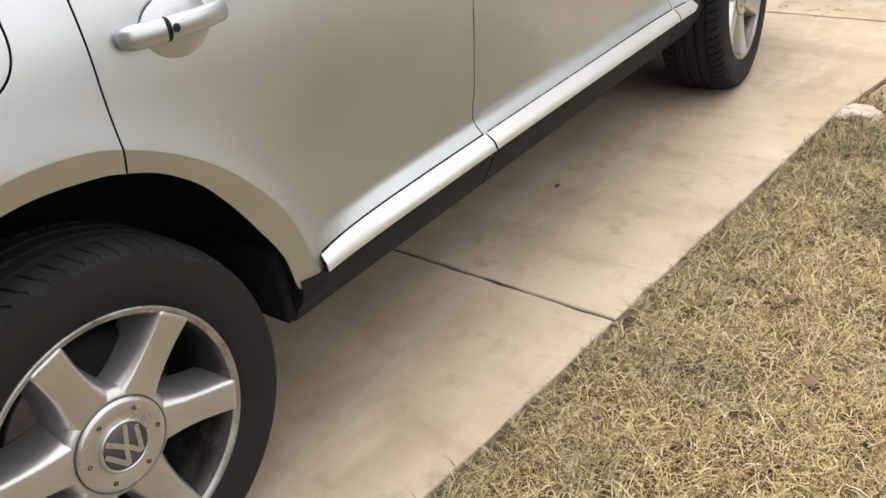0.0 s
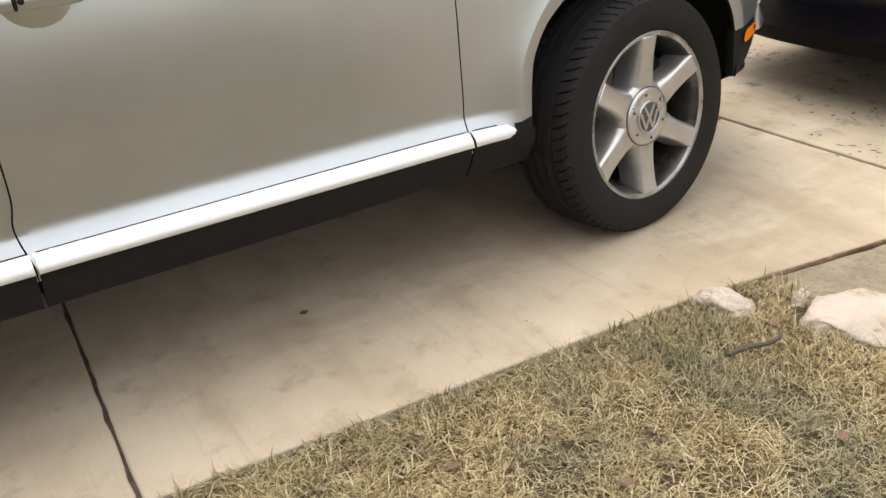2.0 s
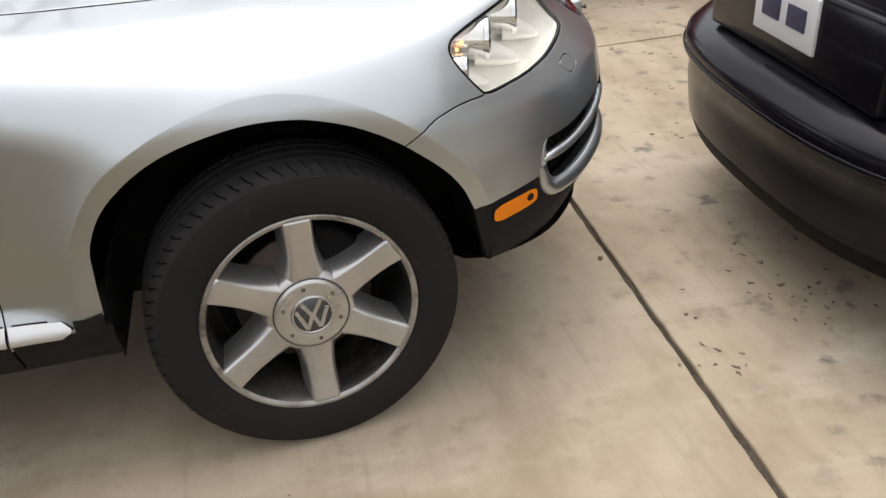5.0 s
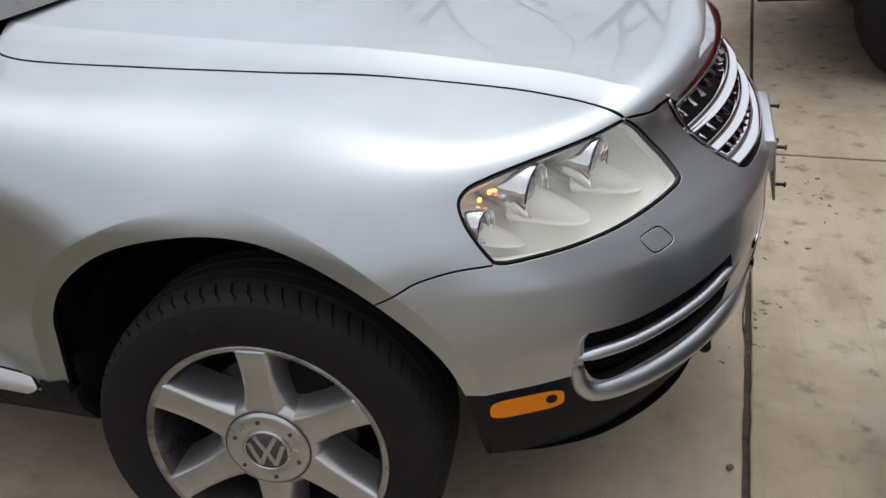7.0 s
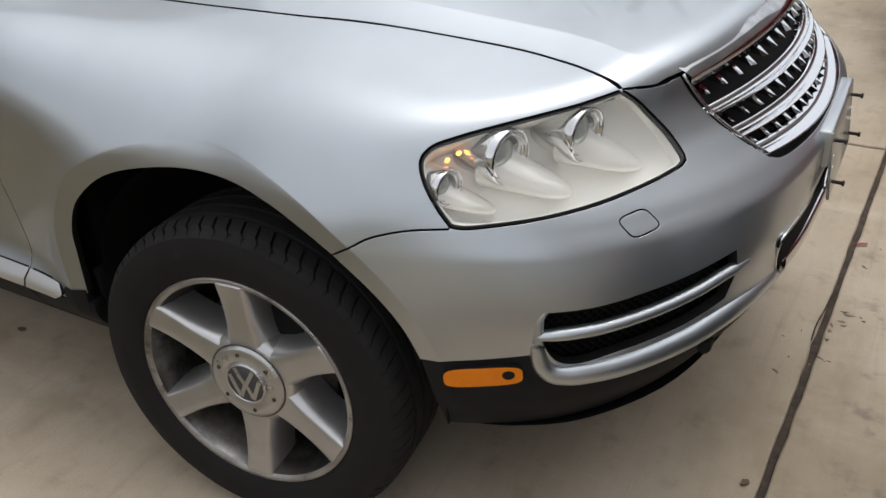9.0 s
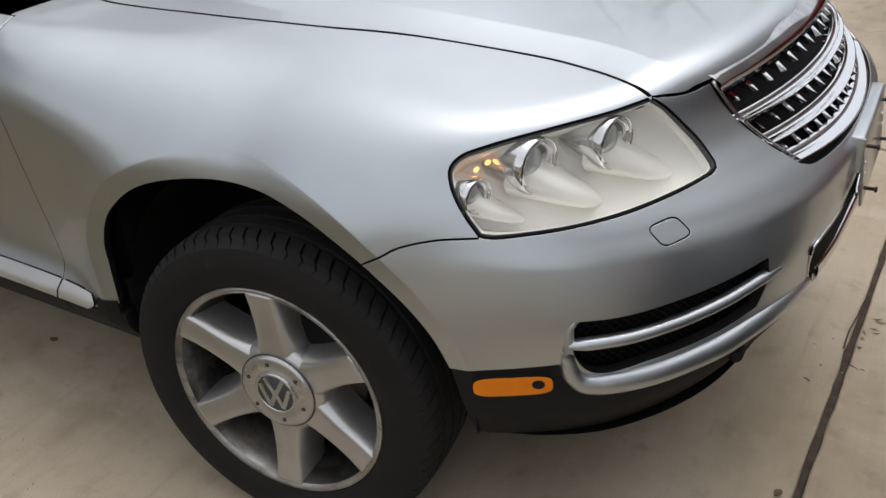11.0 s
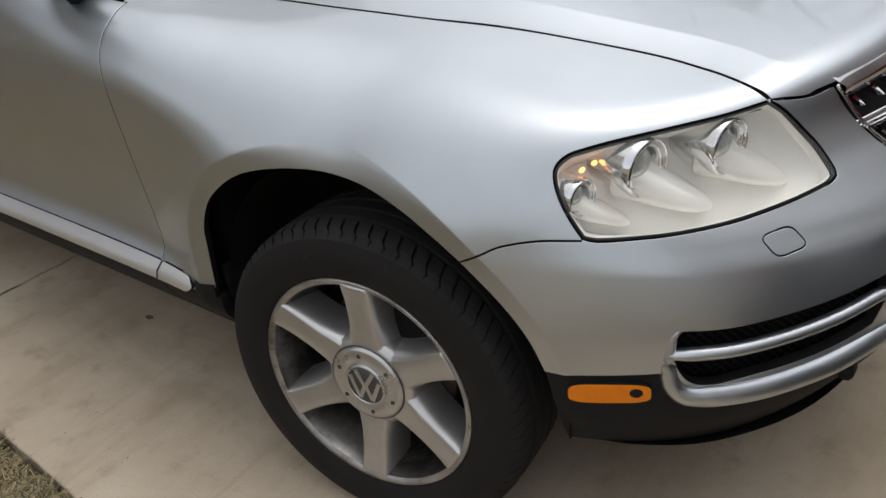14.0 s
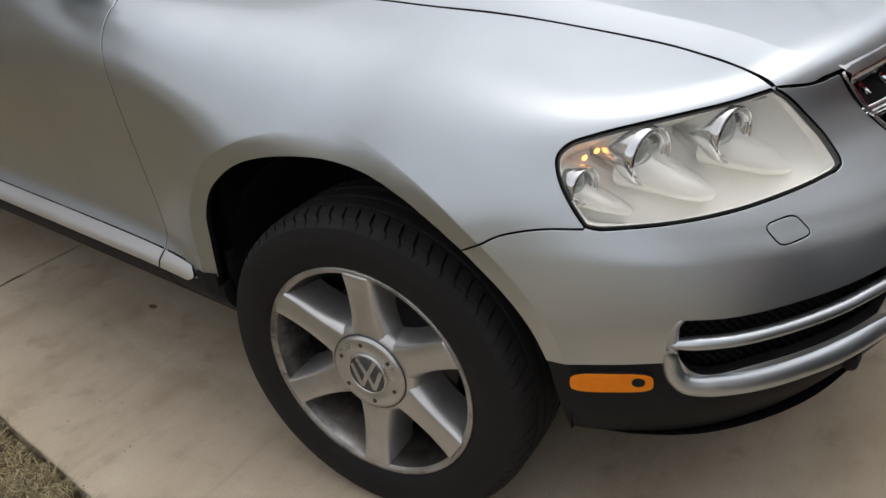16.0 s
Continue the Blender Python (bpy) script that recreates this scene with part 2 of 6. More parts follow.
def flank(x, z):
    """How far the side lies inside the widest line."""
    knots = (0.2, 0.30, 0.44, 0.472, 0.508, 0.61, 0.71, 0.80, 0.88, 0.94, 1.0, 1.12, 1.3), (0.13, 0.09, 0.030, 0.053, 0.0705, 0.0645, 0.0545, 0.0475, 0.044, 0.045, 0.0525, 0.085, 0.14)
    soft = sum(curve(*knots, z + d) for d in (-0.06, -0.03, 0.0, 0.03, 0.06)) / 5
    w = np.clip((z - 0.63) / 0.1, 0, 1)
    a = curve(*knots, z) * (1 - w) + soft * w
    a = a + (0.029 - a) * 0.75 * np.clip(x / 0.35, 0, 1) ** 2 * np.clip((0.95 - z) / 0.1, 0, 1)
    for cx, cz, edge, lip in ((0.0, 0.42, FRONT_LIP, 0.022), (-2.855, 0.37, REAR_LIP, 0.020)):
        w, inner = arch_weight(x, z, cx, cz, edge)
        w = w * np.clip((z - 0.36) / 0.08, 0, 1)
        a = a * (1 - w) + (lip + 0.26 * inner) * w
    return a


def nose(z):
    return curve((0.18, 0.27, 0.34, 0.42, 0.5, 0.6, 0.68, 0.75, 0.79, 0.83, 0.88, 0.95, 1.03, 1.2), (0.707, 0.773, 0.839, 0.899, 0.945, 0.957, 0.964, 0.963, 0.936, 0.895, 0.853, 0.820, 0.816, 0.785), z)


def hood_crease(x):
    """Where the crease along the bonnet's edge runs."""
    return curve((-4.0, -0.76, -0.43, 0.3, 0.45, 0.52, 0.58, 0.63, 0.67, 0.71, 1.0), (0.5, 0.505, 0.533, 0.537, 0.533, 0.522, 0.504, 0.483, 0.477, 0.474, 0.45), x)


def skin(x, y, z):
    """Negative inside the body, positive outside."""
    yc, a = np.abs(y - HALF), flank(x, z)
    n = curve((0.3, 0.62, 0.81, 0.9, 1.05), (2.732, 2.764, 2.319, 2.125, 2.657), z)
    ahead, behind = np.clip(x / nose(z), 0, None), np.clip((-3.02 - x) / 0.78, 0, None)
    ring = (ahead**n + behind**3.0 + (yc / (HALF - a)) ** n) ** (1 / n)
    side = (ring - 1) * 0.93
    crown = curve((-4.0, -1.2, -0.74, -0.4, 0.0, 0.53, 0.9), (1.22, 1.21, 1.085, 1.062, 1.063, 1.033, 1.030), x)
    sag = curve((-4.0, -0.62, 0.05, 1.0), (0.03, 0.035, 0.115, 0.115), x)
    step = np.clip((0.085 + HALF - hood_crease(x) - yc) / 0.085, 0, 1)
    top = (z - (crown - sag * yc**2 + 0.010 * step**1.5)) * 0.98
    k = curve((-4.0, -0.72, -0.05, 0.5, 1.0), (0.10, 0.13, 0.28, 0.105, 0.141), x)
    h = np.clip(k - np.abs(side - top), 0, None) / k
    return np.maximum(side, top) + h * h * k / 4


def spot(u, th):
    """The skin's point at u (metres along the flank, then round the nose) and th (radians up from the waist)."""
    u, th = np.asarray(u, float), np.asarray(th, float)
    al, x0 = np.clip(u, 0, None) / 0.9, np.minimum(u, 0)
    d = np.stack([np.sin(al) * np.cos(th), -np.cos(al) * np.cos(th), np.sin(th)], -1)
    o = np.stack([x0, np.full_like(x0, HALF), np.full_like(x0, 0.55)], -1)
    lo, hi = np.full_like(u, 0.2), np.full_like(u, 1.6)
    for _ in range(34):
        mid = (lo + hi) / 2
        p = o + d * mid[..., None]
        out = skin(p[..., 0], p[..., 1], p[..., 2]) > 0
        lo, hi = np.where(out, lo, mid), np.where(out, mid, hi)
    return o + d * ((lo + hi) / 2)[..., None]


def chart(p):
    """u and th of points near the skin."""
    p = np.asarray(p, float)
    x, yc, z = p[..., 0], HALF - p[..., 1], p[..., 2] - 0.55
    return np.where(x > 0, 0.9 * np.arctan2(x, yc), x), np.arctan2(z, np.where(x > 0, np.hypot(x, yc), yc))


def normal(p, e=0.002):
    g = np.stack([skin(*(p + np.eye(3)[i] * e).T) - skin(*(p - np.eye(3)[i] * e).T) for i in range(3)], -1)
    return g / np.linalg.norm(g, axis=-1, keepdims=True)


# ---- mesh helpers ----
def shaped(name, data, mat, parent=None, label="", smooth=True):
    """One mesh object from (verts, faces[, normals]) or a bmesh."""
    me = bpy.data.meshes.new(name)
    if isinstance(data, bmesh.types.BMesh):
        data.to_mesh(me)
        data.free()
        normals, data = None, ()
    else:
        verts, faces = data[0], data[1]
        normals = data[2] if len(data) > 2 else None
        me.from_pydata([tuple(map(float, v)) for v in verts], [], [tuple(map(int, f)) for f in faces])
    me.materials.append(mat)
    # Edge faces inside the panel gaps are coloured dark, as the shade there.
    if len(data) > 3:
        me.materials.append(DARK)
        me.polygons.foreach_set("material_index", [1 if k in data[3] else 0 for k in range(len(me.polygons))])
    me.polygons.foreach_set("use_smooth", [smooth] * len(me.polygons))
    me.update()
    if normals is not None:
        me.normals_split_custom_set_from_vertices([tuple(map(float, n)) for n in normals])
    ob = new(name, me)
    ob.parent = parent
    if label:
        tagged(ob, label)
    return ob


def part(name, data, mat, parent, label="", smooth=True):
    return shaped(name, data, mat, parent, label, smooth)


def thing(name, label, category, group="", at=(0, 0, 0)):
    ob = new(name)
    ob.location = at
    ob.empty_display_size = 0.1
    return tagged(ob, label, category, group)


def joined(*pieces):
    """Several (verts, faces) as one."""
    vs, fs, n = [], [], 0
    for p in pieces:
        v = np.asarray(p[0], float).reshape(-1, 3)
        vs.append(v)
        fs += [tuple(int(i) + n for i in f) for f in p[1]]
        n += len(v)
    return np.concatenate(vs), fs


def moved(data, m):
    v = np.asarray(data[0], float)
    a = np.array(m)
    return (v @ a[:3, :3].T + a[:3, 3], data[1])


def box(x0, x1, y0, y1, z0, z1, bevel=0.0, segments=2):
    bm = bmesh.new()
    bmesh.ops.create_cube(bm, size=1, matrix=Matrix.Translation(((x0 + x1) / 2, (y0 + y1) / 2, (z0 + z1) / 2)) @ Matrix.Diagonal((x1 - x0, y1 - y0, z1 - z0, 1)))
    if bevel:
        bmesh.ops.bevel(bm, geom=bm.edges[:], offset=bevel, segments=segments, affect="EDGES", profile=0.6)
    bm.verts.index_update()
    out = ([v.co[:] for v in bm.verts], [[v.index for v in f.verts] for f in bm.faces])
    bm.free()
    return np.array(out[0]), out[1]


def lathe(profile, n=64, a0=0.0, a1=2 * math.pi):
    """Turn (radius, depth) pairs round the y axis; depth runs along +y."""
    prof = np.asarray(profile, float)
    full = abs(a1 - a0 - 2 * math.pi) < 1e-6
    ang = np.linspace(a0, a1, n, endpoint=not full)
    v = np.stack([np.outer(np.cos(ang), prof[:, 0]), np.tile(prof[:, 1], (n, 1)), np.outer(np.sin(ang), prof[:, 0])], -1).reshape(-1, 3)
    m, f = len(prof), []
    for i in range(n if full else n - 1):
        j = (i + 1) % n
        for k in range(m - 1):
            f.append((i * m + k, i * m + k + 1, j * m + k + 1, j * m + k))
    return v, f


def spline(pts, step=0.012):
    """A smooth curve through points, evenly stepped."""
    p = np.asarray(pts, float)
    if len(p) == 2:
        n = max(2, int(np.linalg.norm(p[1] - p[0]) / step) + 1)
        return p[0] + np.linspace(0, 1, n)[:, None] * (p[1] - p[0])
    q = np.vstack([2 * p[0] - p[1], p, 2 * p[-1] - p[-2]])
    out = []
    for i in range(1, len(q) - 2):
        n = max(2, int(np.linalg.norm(q[i + 1] - q[i]) / step) + 1)
        t = np.linspace(0, 1, n, endpoint=False)[:, None]
        a, b, c, d = q[i - 1], q[i], q[i + 1], q[i + 2]
        out.append(0.5 * (2 * b + (c - a) * t + (2 * a - 5 * b + 4 * c - d) * t**2 + (3 * b - a - 3 * c + d) * t**3))
    return np.vstack(out + [p[-1:]])


def outline(*segments, step=0.012):
    """A closed loop from smooth stretches that meet in corners."""
    pts = np.vstack([spline(s, step) for s in segments])
    keep = np.ones(len(pts), bool)
    for i in range(len(pts)):
        if np.linalg.norm(pts[i] - pts[i - 1]) < 0.002:
            keep[i] = False
    return pts[keep]


def tube(path, radii, n=12, up=(0, 0, 1), caps=True):
    """A bar along a path; radii: (across, along up) or one pair a point."""
    p = np.asarray(path, float)
    r = np.broadcast_to(np.asarray(radii, float), (len(p), 2)) if np.ndim(radii) <= 1 else np.asarray(radii, float)
    t = np.gradient(p, axis=0)
    t /= np.linalg.norm(t, axis=1, keepdims=True)
    s = np.cross(t, np.asarray(up, float))
    s /= np.linalg.norm(s, axis=1, keepdims=True)
    w = np.cross(s, t)
    a = np.linspace(0, 2 * math.pi, n, endpoint=False)
    v = (p[:, None] + np.cos(a)[None, :, None] * s[:, None] * r[:, None, :1] + np.sin(a)[None, :, None] * w[:, None] * r[:, None, 1:]).reshape(-1, 3)
    f = [(i * n + k, i * n + (k + 1) % n, (i + 1) * n + (k + 1) % n, (i + 1) * n + k) for i in range(len(p) - 1) for k in range(n)]
    if caps:
        f += [tuple(range(n))[::-1], tuple((len(p) - 1) * n + k for k in range(n))]
    return v, f


def inside(loop, q):
    """Which points q lie inside a closed loop of the plane."""
    a, b = loop, np.roll(loop, -1, 0)
    x, y = q[:, 0][:, None], q[:, 1][:, None]
    up = (a[None, :, 1] > y) != (b[None, :, 1] > y)
    dy = np.where(b[:, 1] == a[:, 1], 1e-12, b[:, 1] - a[:, 1])
    return (up & (x < (b[:, 0] - a[:, 0])[None] * (y - a[None, :, 1]) / dy[None] + a[None, :, 0])).sum(1) % 2 == 1


def shrunk(loop, gap, still=None):
    """The loop moved inwards by gap."""
    d = np.roll(loop, -1, 0) - np.roll(loop, 1, 0)
    n = np.stack([-d[:, 1], d[:, 0]], 1) / (np.linalg.norm(d, axis=1, keepdims=True) + 1e-12)
    area = 0.5 * np.sum(loop[:, 0] * np.roll(loop[:, 1], -1) - np.roll(loop[:, 0], -1) * loop[:, 1])
    move = n * gap * np.sign(area)
    if still is not None:
        move[still] = 0
    return loop + move


SIDE_V = 0.95


def side_map(q):
    p = spot(q[:, 0], q[:, 1] / SIDE_V)
    return p, normal(p)


def side_chart(p):
    u, th = chart(p)
    return np.stack([u, th * SIDE_V], -1)


def top_map(q):
    lo, hi = np.full(len(q), 0.6), np.full(len(q), 1.4)
    for _ in range(32):
        mid = (lo + hi) / 2
        out = skin(q[:, 0], q[:, 1], mid) > 0
        lo, hi = np.where(out, lo, mid), np.where(out, mid, hi)
    p = np.stack([q[:, 0], q[:, 1], (lo + hi) / 2], -1)
    return p, normal(p)


def top_chart(p):
    return np.asarray(p)[:, :2].copy()


def panel(loop, holes=(), top=False, gap=0.0024, depth=0.02, step=0.02, lift=0.0, hole_gap=None, lines=(), roll=1.0):
    """A skin panel inside a loop of points near the skin, with rolled edges and thickness: verts, faces, normals."""
    to_chart, to_skin = (top_chart, top_map) if top else (side_chart, side_map)
    mid = np.abs(loop[:, 1] - HALF) < 0.004
    rings = [shrunk(to_chart(loop), gap, mid)] + [shrunk(to_chart(h), -(gap if hole_gap is None else hole_gap)) for h in holes]
    q = np.vstack(rings)
    edges, n = [], 0
    for r in rings:
        edges += [(n + i, n + (i + 1) % len(r)) for i in range(len(r))]
        n += len(r)
    lo, hi = rings[0].min(0), rings[0].max(0)
    gx, gy = np.meshgrid(np.arange(lo[0], hi[0], step), np.arange(lo[1], hi[1], step))
    g = np.stack([gx.ravel() + 0.0007, gy.ravel() + 0.0007], 1)
    ok = inside(rings[0], g)
    for r in rings[1:]:
        ok &= ~inside(r, g)
    g = g[ok]
    far = np.ones(len(g), bool)
    for i in range(0, len(q), 200):
        far &= (np.linalg.norm(g[:, None] - q[None, i:i + 200], axis=2) > step * 0.55).all(1)
    extra = []
    for ln in lines:
        c = to_chart(ln)
        ok = inside(rings[0], c) & (np.linalg.norm(c[:, None] - q[None], axis=2).min(1) > 0.004)
        idx = len(q) + sum(len(e) for e in extra) + np.cumsum(ok) - 1
        edges += [(int(idx[i]), int(idx[i + 1])) for i in range(len(c) - 1) if ok[i] and ok[i + 1]]
        extra.append(c[ok])
    if extra:
        e = np.vstack(extra)
        g = g[far]
        far = (np.linalg.norm(g[:, None] - e[None], axis=2) > step * 0.5).all(1)
        q = np.vstack([q, e])
    allq = np.vstack([q, g[far]])
    from_cdt = mathutils.geometry.delaunay_2d_cdt([Vector(v) for v in allq], edges, [], 0, 1e-6)
    pts, tris = np.array([v[:] for v in from_cdt[0]]), np.array([f for f in from_cdt[2] if len(f) == 3])
    c = pts[tris].mean(1)
    ok = inside(rings[0], c)
    for r in rings[1:]:
        ok &= ~inside(r, c)
    tris = tris[ok]
    used = np.unique(tris)
    back = np.full(len(pts), -1)
    back[used] = np.arange(len(used))
    pts, tris = pts[used], back[tris]
    v, nrm = to_skin(pts)
    v = v + nrm * lift
    t0 = np.cross(v[tris[:, 1]] - v[tris[:, 0]], v[tris[:, 2]] - v[tris[:, 0]])
    flip = (t0 * nrm[tris[:, 0]]).sum(1) < 0
    tris[flip] = tris[flip][:, ::-1]
    count = {}
    for f in tris:
        for k in range(3):
            a, b = int(f[k]), int(f[(k + 1) % 3])
            count[(a, b)] = count.get((a, b), 0) + 1
    rim = [(a, b) for (a, b) in count if (b, a) not in count]
    outward = np.zeros_like(v)
    for a, b in rim:
        o = np.cross(v[b] - v[a], nrm[a])
        outward[a] += o
        outward[b] += o
    ids = sorted({a for e in rim for a in e})
    at = {i: k for k, i in enumerate(ids)}
    o = outward[ids]
    o /= np.linalg.norm(o, axis=1, keepdims=True) + 1e-12
    v1 = v[ids] + roll * (o * 0.0006 - nrm[ids] * 0.0010)
    v2 = v1 - nrm[ids] * depth
    n1 = (nrm[ids] + o * 1.2) / np.linalg.norm(nrm[ids] + o * 1.2, axis=1, keepdims=True)
    base, m = len(v), len(ids)
    faces, dark = [tuple(f) for f in tris], set()
    for a, b in rim:
        i, j = base + at[a], base + at[b]
        dark.add(len(faces) + 1)
        faces += [(b, a, i, j), (j, i, i + m, j + m)]
    return np.vstack([v, v1, v2]), faces, np.vstack([nrm, n1, o]), dark


def mirrored(data):
    v = np.array(data[0], float)
    v[:, 1] = 2 * HALF - v[:, 1]
    f = [tuple(f)[::-1] for f in data[1]]
    if len(data) > 2:
        n = np.array(data[2], float)
        n[:, 1] *= -1
        return (v, f, n) + tuple(data[3:])
    return v, f


def both(a):
    """A half panel and its mirror image as one mesh."""
    b = mirrored(a)
    n = len(a[0])
    return np.vstack([a[0], b[0]]), list(a[1]) + [tuple(i + n for i in f) for f in b[1]], np.vstack([a[2], b[2]]), a[3] | {k + len(a[1]) for k in a[3]}


# ---- the silver car ----
car = thing("car", "silver sport utility car with alloy wheels parked on a concrete driveway", "car")


def side_part(name, data, mat, label="", parent=None, smooth=True):
    """A part on the kerb flank and its twin on the far flank."""
    return part(name, data, mat, parent or car, label, smooth), part(name, mirrored(data), mat, parent or car, label, smooth)


ARCH = [(-0.446, 0.035, 0.46), (-0.441, 0.03, 0.56), (-0.429, 0.03, 0.637), (-0.376, 0.03, 0.722), (-0.261, 0.03, 0.801), (-0.105, 0.03, 0.842), (0.025, 0.03, 0.843), (0.125, 0.03, 0.818), (0.20, 0.03, 0.783), (0.258, 0.04, 0.742)]
ARCH_AHEAD = [(0.258, 0.04, 0.742), (0.335, 0.05, 0.672), (0.38, 0.06, 0.612), (0.409, 0.07, 0.544)]
REAR_ARCH = [(-2.855 + s * dx, 0.03, z) for s, row in ((-1, ((0.42, 0.46), (0.385, 0.56), (0.325, 0.655), (0.265, 0.715), (0.19, 0.763), (0.1, 0.795))), (1, ((0.0, 0.806), (0.1, 0.795), (0.148, 0.782)))) for dx, z in row]
REAR_ARCH_AHEAD = [(-2.707, 0.03, 0.782), (-2.653, 0.03, 0.758), (-2.59, 0.03, 0.710), (-2.537, 0.03, 0.643), (-2.492, 0.03, 0.571), (-2.455, 0.04, 0.50), (-2.44, 0.05, 0.43)]
REAR_GAP = [(-2.707, 0.03, 0.782), (-2.706, 0.04, 0.833), (-2.704, 0.04, 0.902), (-2.700, 0.05, 0.97), (-2.696, 0.08, 1.12)]
B_GAP = [(-1.76, 0.05, 0.41), (-1.762, 0.05, 0.45), (-1.772, 0.06, 0.49), (-1.775, 0.065, 0.53), (-1.764, 0.06, 0.585), (-1.763, 0.05, 0.70), (-1.766, 0.045, 0.83), (-1.775, 0.06, 0.95), (-1.79, 0.09, 1.12)]
A_GAP = [(-0.648, 0.05, 0.41), (-0.653, 0.05, 0.46), (-0.653, 0.065, 0.55), (-0.655, 0.06, 0.60), (-0.661, 0.05, 0.70), (-0.667, 0.045, 0.80), (-0.677, 0.045, 0.90), (-0.694, 0.065, 1.0), (-0.705, 0.09, 1.055), (-0.72, 0.12, 1.10)]
LAMP_FRONT = [(0.458, 0.118, 0.809), (0.435, 0.118, 0.837), (0.409, 0.127, 0.869), (0.393, 0.141, 0.895), (0.391, 0.152, 0.912), (0.404, 0.17, 0.927), (0.43, 0.19, 0.936), (0.47, 0.225, 0.945), (0.55, 0.297, 0.958), (0.60, 0.345, 0.966), (0.652, 0.408, 0.976)]
LAMP_BACK = [(0.652, 0.408, 0.976), (0.685, 0.435, 0.938), (0.725, 0.46, 0.888), (0.757, 0.457, 0.851), (0.762, 0.44, 0.841), (0.75, 0.415, 0.836), (0.719, 0.358, 0.829), (0.66, 0.272, 0.819), (0.591, 0.204, 0.811), (0.528, 0.156, 0.807), (0.48, 0.125, 0.805), (0.458, 0.118, 0.809)]
HOOD_EDGE = [(0.650, 0.408, 0.979), (0.605, 0.412, 0.993), (0.53, 0.437, 0.997), (0.41, 0.455, 1.002), (0.18, 0.443, 1.018), (-0.043, 0.420, 1.027), (-0.164, 0.408, 1.031), (-0.285, 0.391, 1.036), (-0.407, 0.374, 1.042), (-0.524, 0.352, 1.05), (-0.60, 0.342, 1.055), (-0.66, 0.352, 1.062), (-0.71, 0.38, 1.07)]
HOOD_EDGE = [tuple(p) for p in top_map(np.array(HOOD_EDGE)[:, :2])[0]]
HOOD_FRONT = [(0.671, 0.430, 0.973), (0.686, 0.447, 0.971), (0.697, 0.462, 0.970), (0.706, 0.479, 0.970), (0.714, 0.495, 0.973)]
HOOD_NOSE = [(0.722, 0.512, 0.974), (0.765, 0.64, 0.985), (0.795, 0.80, 0.995), (0.806, HALF, 0.998)]
BUMP_LINE = [(0.258, 0.04, 0.742), (0.297, 0.053, 0.766), (0.335, 0.06, 0.788), (0.394, 0.083, 0.803), (0.458, 0.114, 0.806)]
GRILLE_SIDE = [(0.722, 0.512, 0.974), (0.77, 0.56, 0.89), (0.83, 0.59, 0.835), (0.875, 0.615, 0.80)]
GRILLE_LOW = [(0.875, 0.615, 0.80), (0.893, 0.66, 0.787), (0.912, 0.80, 0.779), (0.92, HALF, 0.776)]
FOG_LIP = [(0.604, 0.14, 0.565), (0.612, 0.146, 0.535), (0.63, 0.159, 0.512), (0.66, 0.182, 0.494), (0.734, 0.247, 0.492), (0.812, 0.34, 0.503), (0.883, 0.48, 0.510), (0.924, 0.64, 0.505), (0.945, HALF, 0.495)]
FOG_OPEN = [(0.617, 0.151, 0.655), (0.688, 0.202, 0.657), (0.763, 0.277, 0.669), (0.821, 0.355, 0.678), (0.866, 0.443, 0.686)], [(0.866, 0.443, 0.686), (0.873, 0.44, 0.64), (0.868, 0.425, 0.588)], [(0.868, 0.425, 0.588), (0.823, 0.348, 0.572), (0.732, 0.239, 0.552), (0.676, 0.192, 0.538), (0.645, 0.168, 0.545), (0.625, 0.155, 0.575), (0.613, 0.148, 0.62), (0.617, 0.151, 0.655)]
VALANCE = [(0.409, 0.07, 0.544), (0.46, 0.075, 0.551), (0.53, 0.098, 0.557), (0.604, 0.14, 0.565)]


def rounded_loop(centre, across, height, n=28, power=3.2, tilt=0.0):
    """A rounded patch on the skin about a point: across along the flank, height up."""
    a = np.linspace(0, 2 * math.pi, n, endpoint=False)
    c, s = np.cos(a), np.sin(a)
    w = np.sign(c) * np.abs(c) ** (2 / power) * across / 2
    h = np.sign(s) * np.abs(s) ** (2 / power) * height / 2
    w, h = w * math.cos(tilt) - h * math.sin(tilt), w * math.sin(tilt) + h * math.cos(tilt)
    q = side_chart(np.array([centre]))[0] + np.stack([w, h], 1)
    return spot(q[:, 0], q[:, 1] / SIDE_V)


CAP_CORNERS = np.array([(0.696, 0.278, 0.795), (0.728, 0.325, 0.802), (0.761, 0.326, 0.774), (0.728, 0.278, 0.765)])


def soft_quad(corners, cut=0.30):
    """A quadrilateral with well rounded corners."""
    pts = []
    for i in range(4):
        b, a, c = corners[i], corners[i - 1], corners[(i + 1) % 4]
        p, q = b + (a - b) * cut, b + (c - b) * cut
        for t in np.linspace(0, 1, 7):
            pts.append((1 - t) ** 2 * p + 2 * t * (1 - t) * b + t * t * q)
    q = side_chart(np.array(pts))
    return spot(q[:, 0], q[:, 1] / SIDE_V)


CAP_LOOP = soft_quad(CAP_CORNERS)
FUEL_LOOP = rounded_loop((-2.902, 0.05, 1.038), 0.205, 0.165, 40, 2.6)

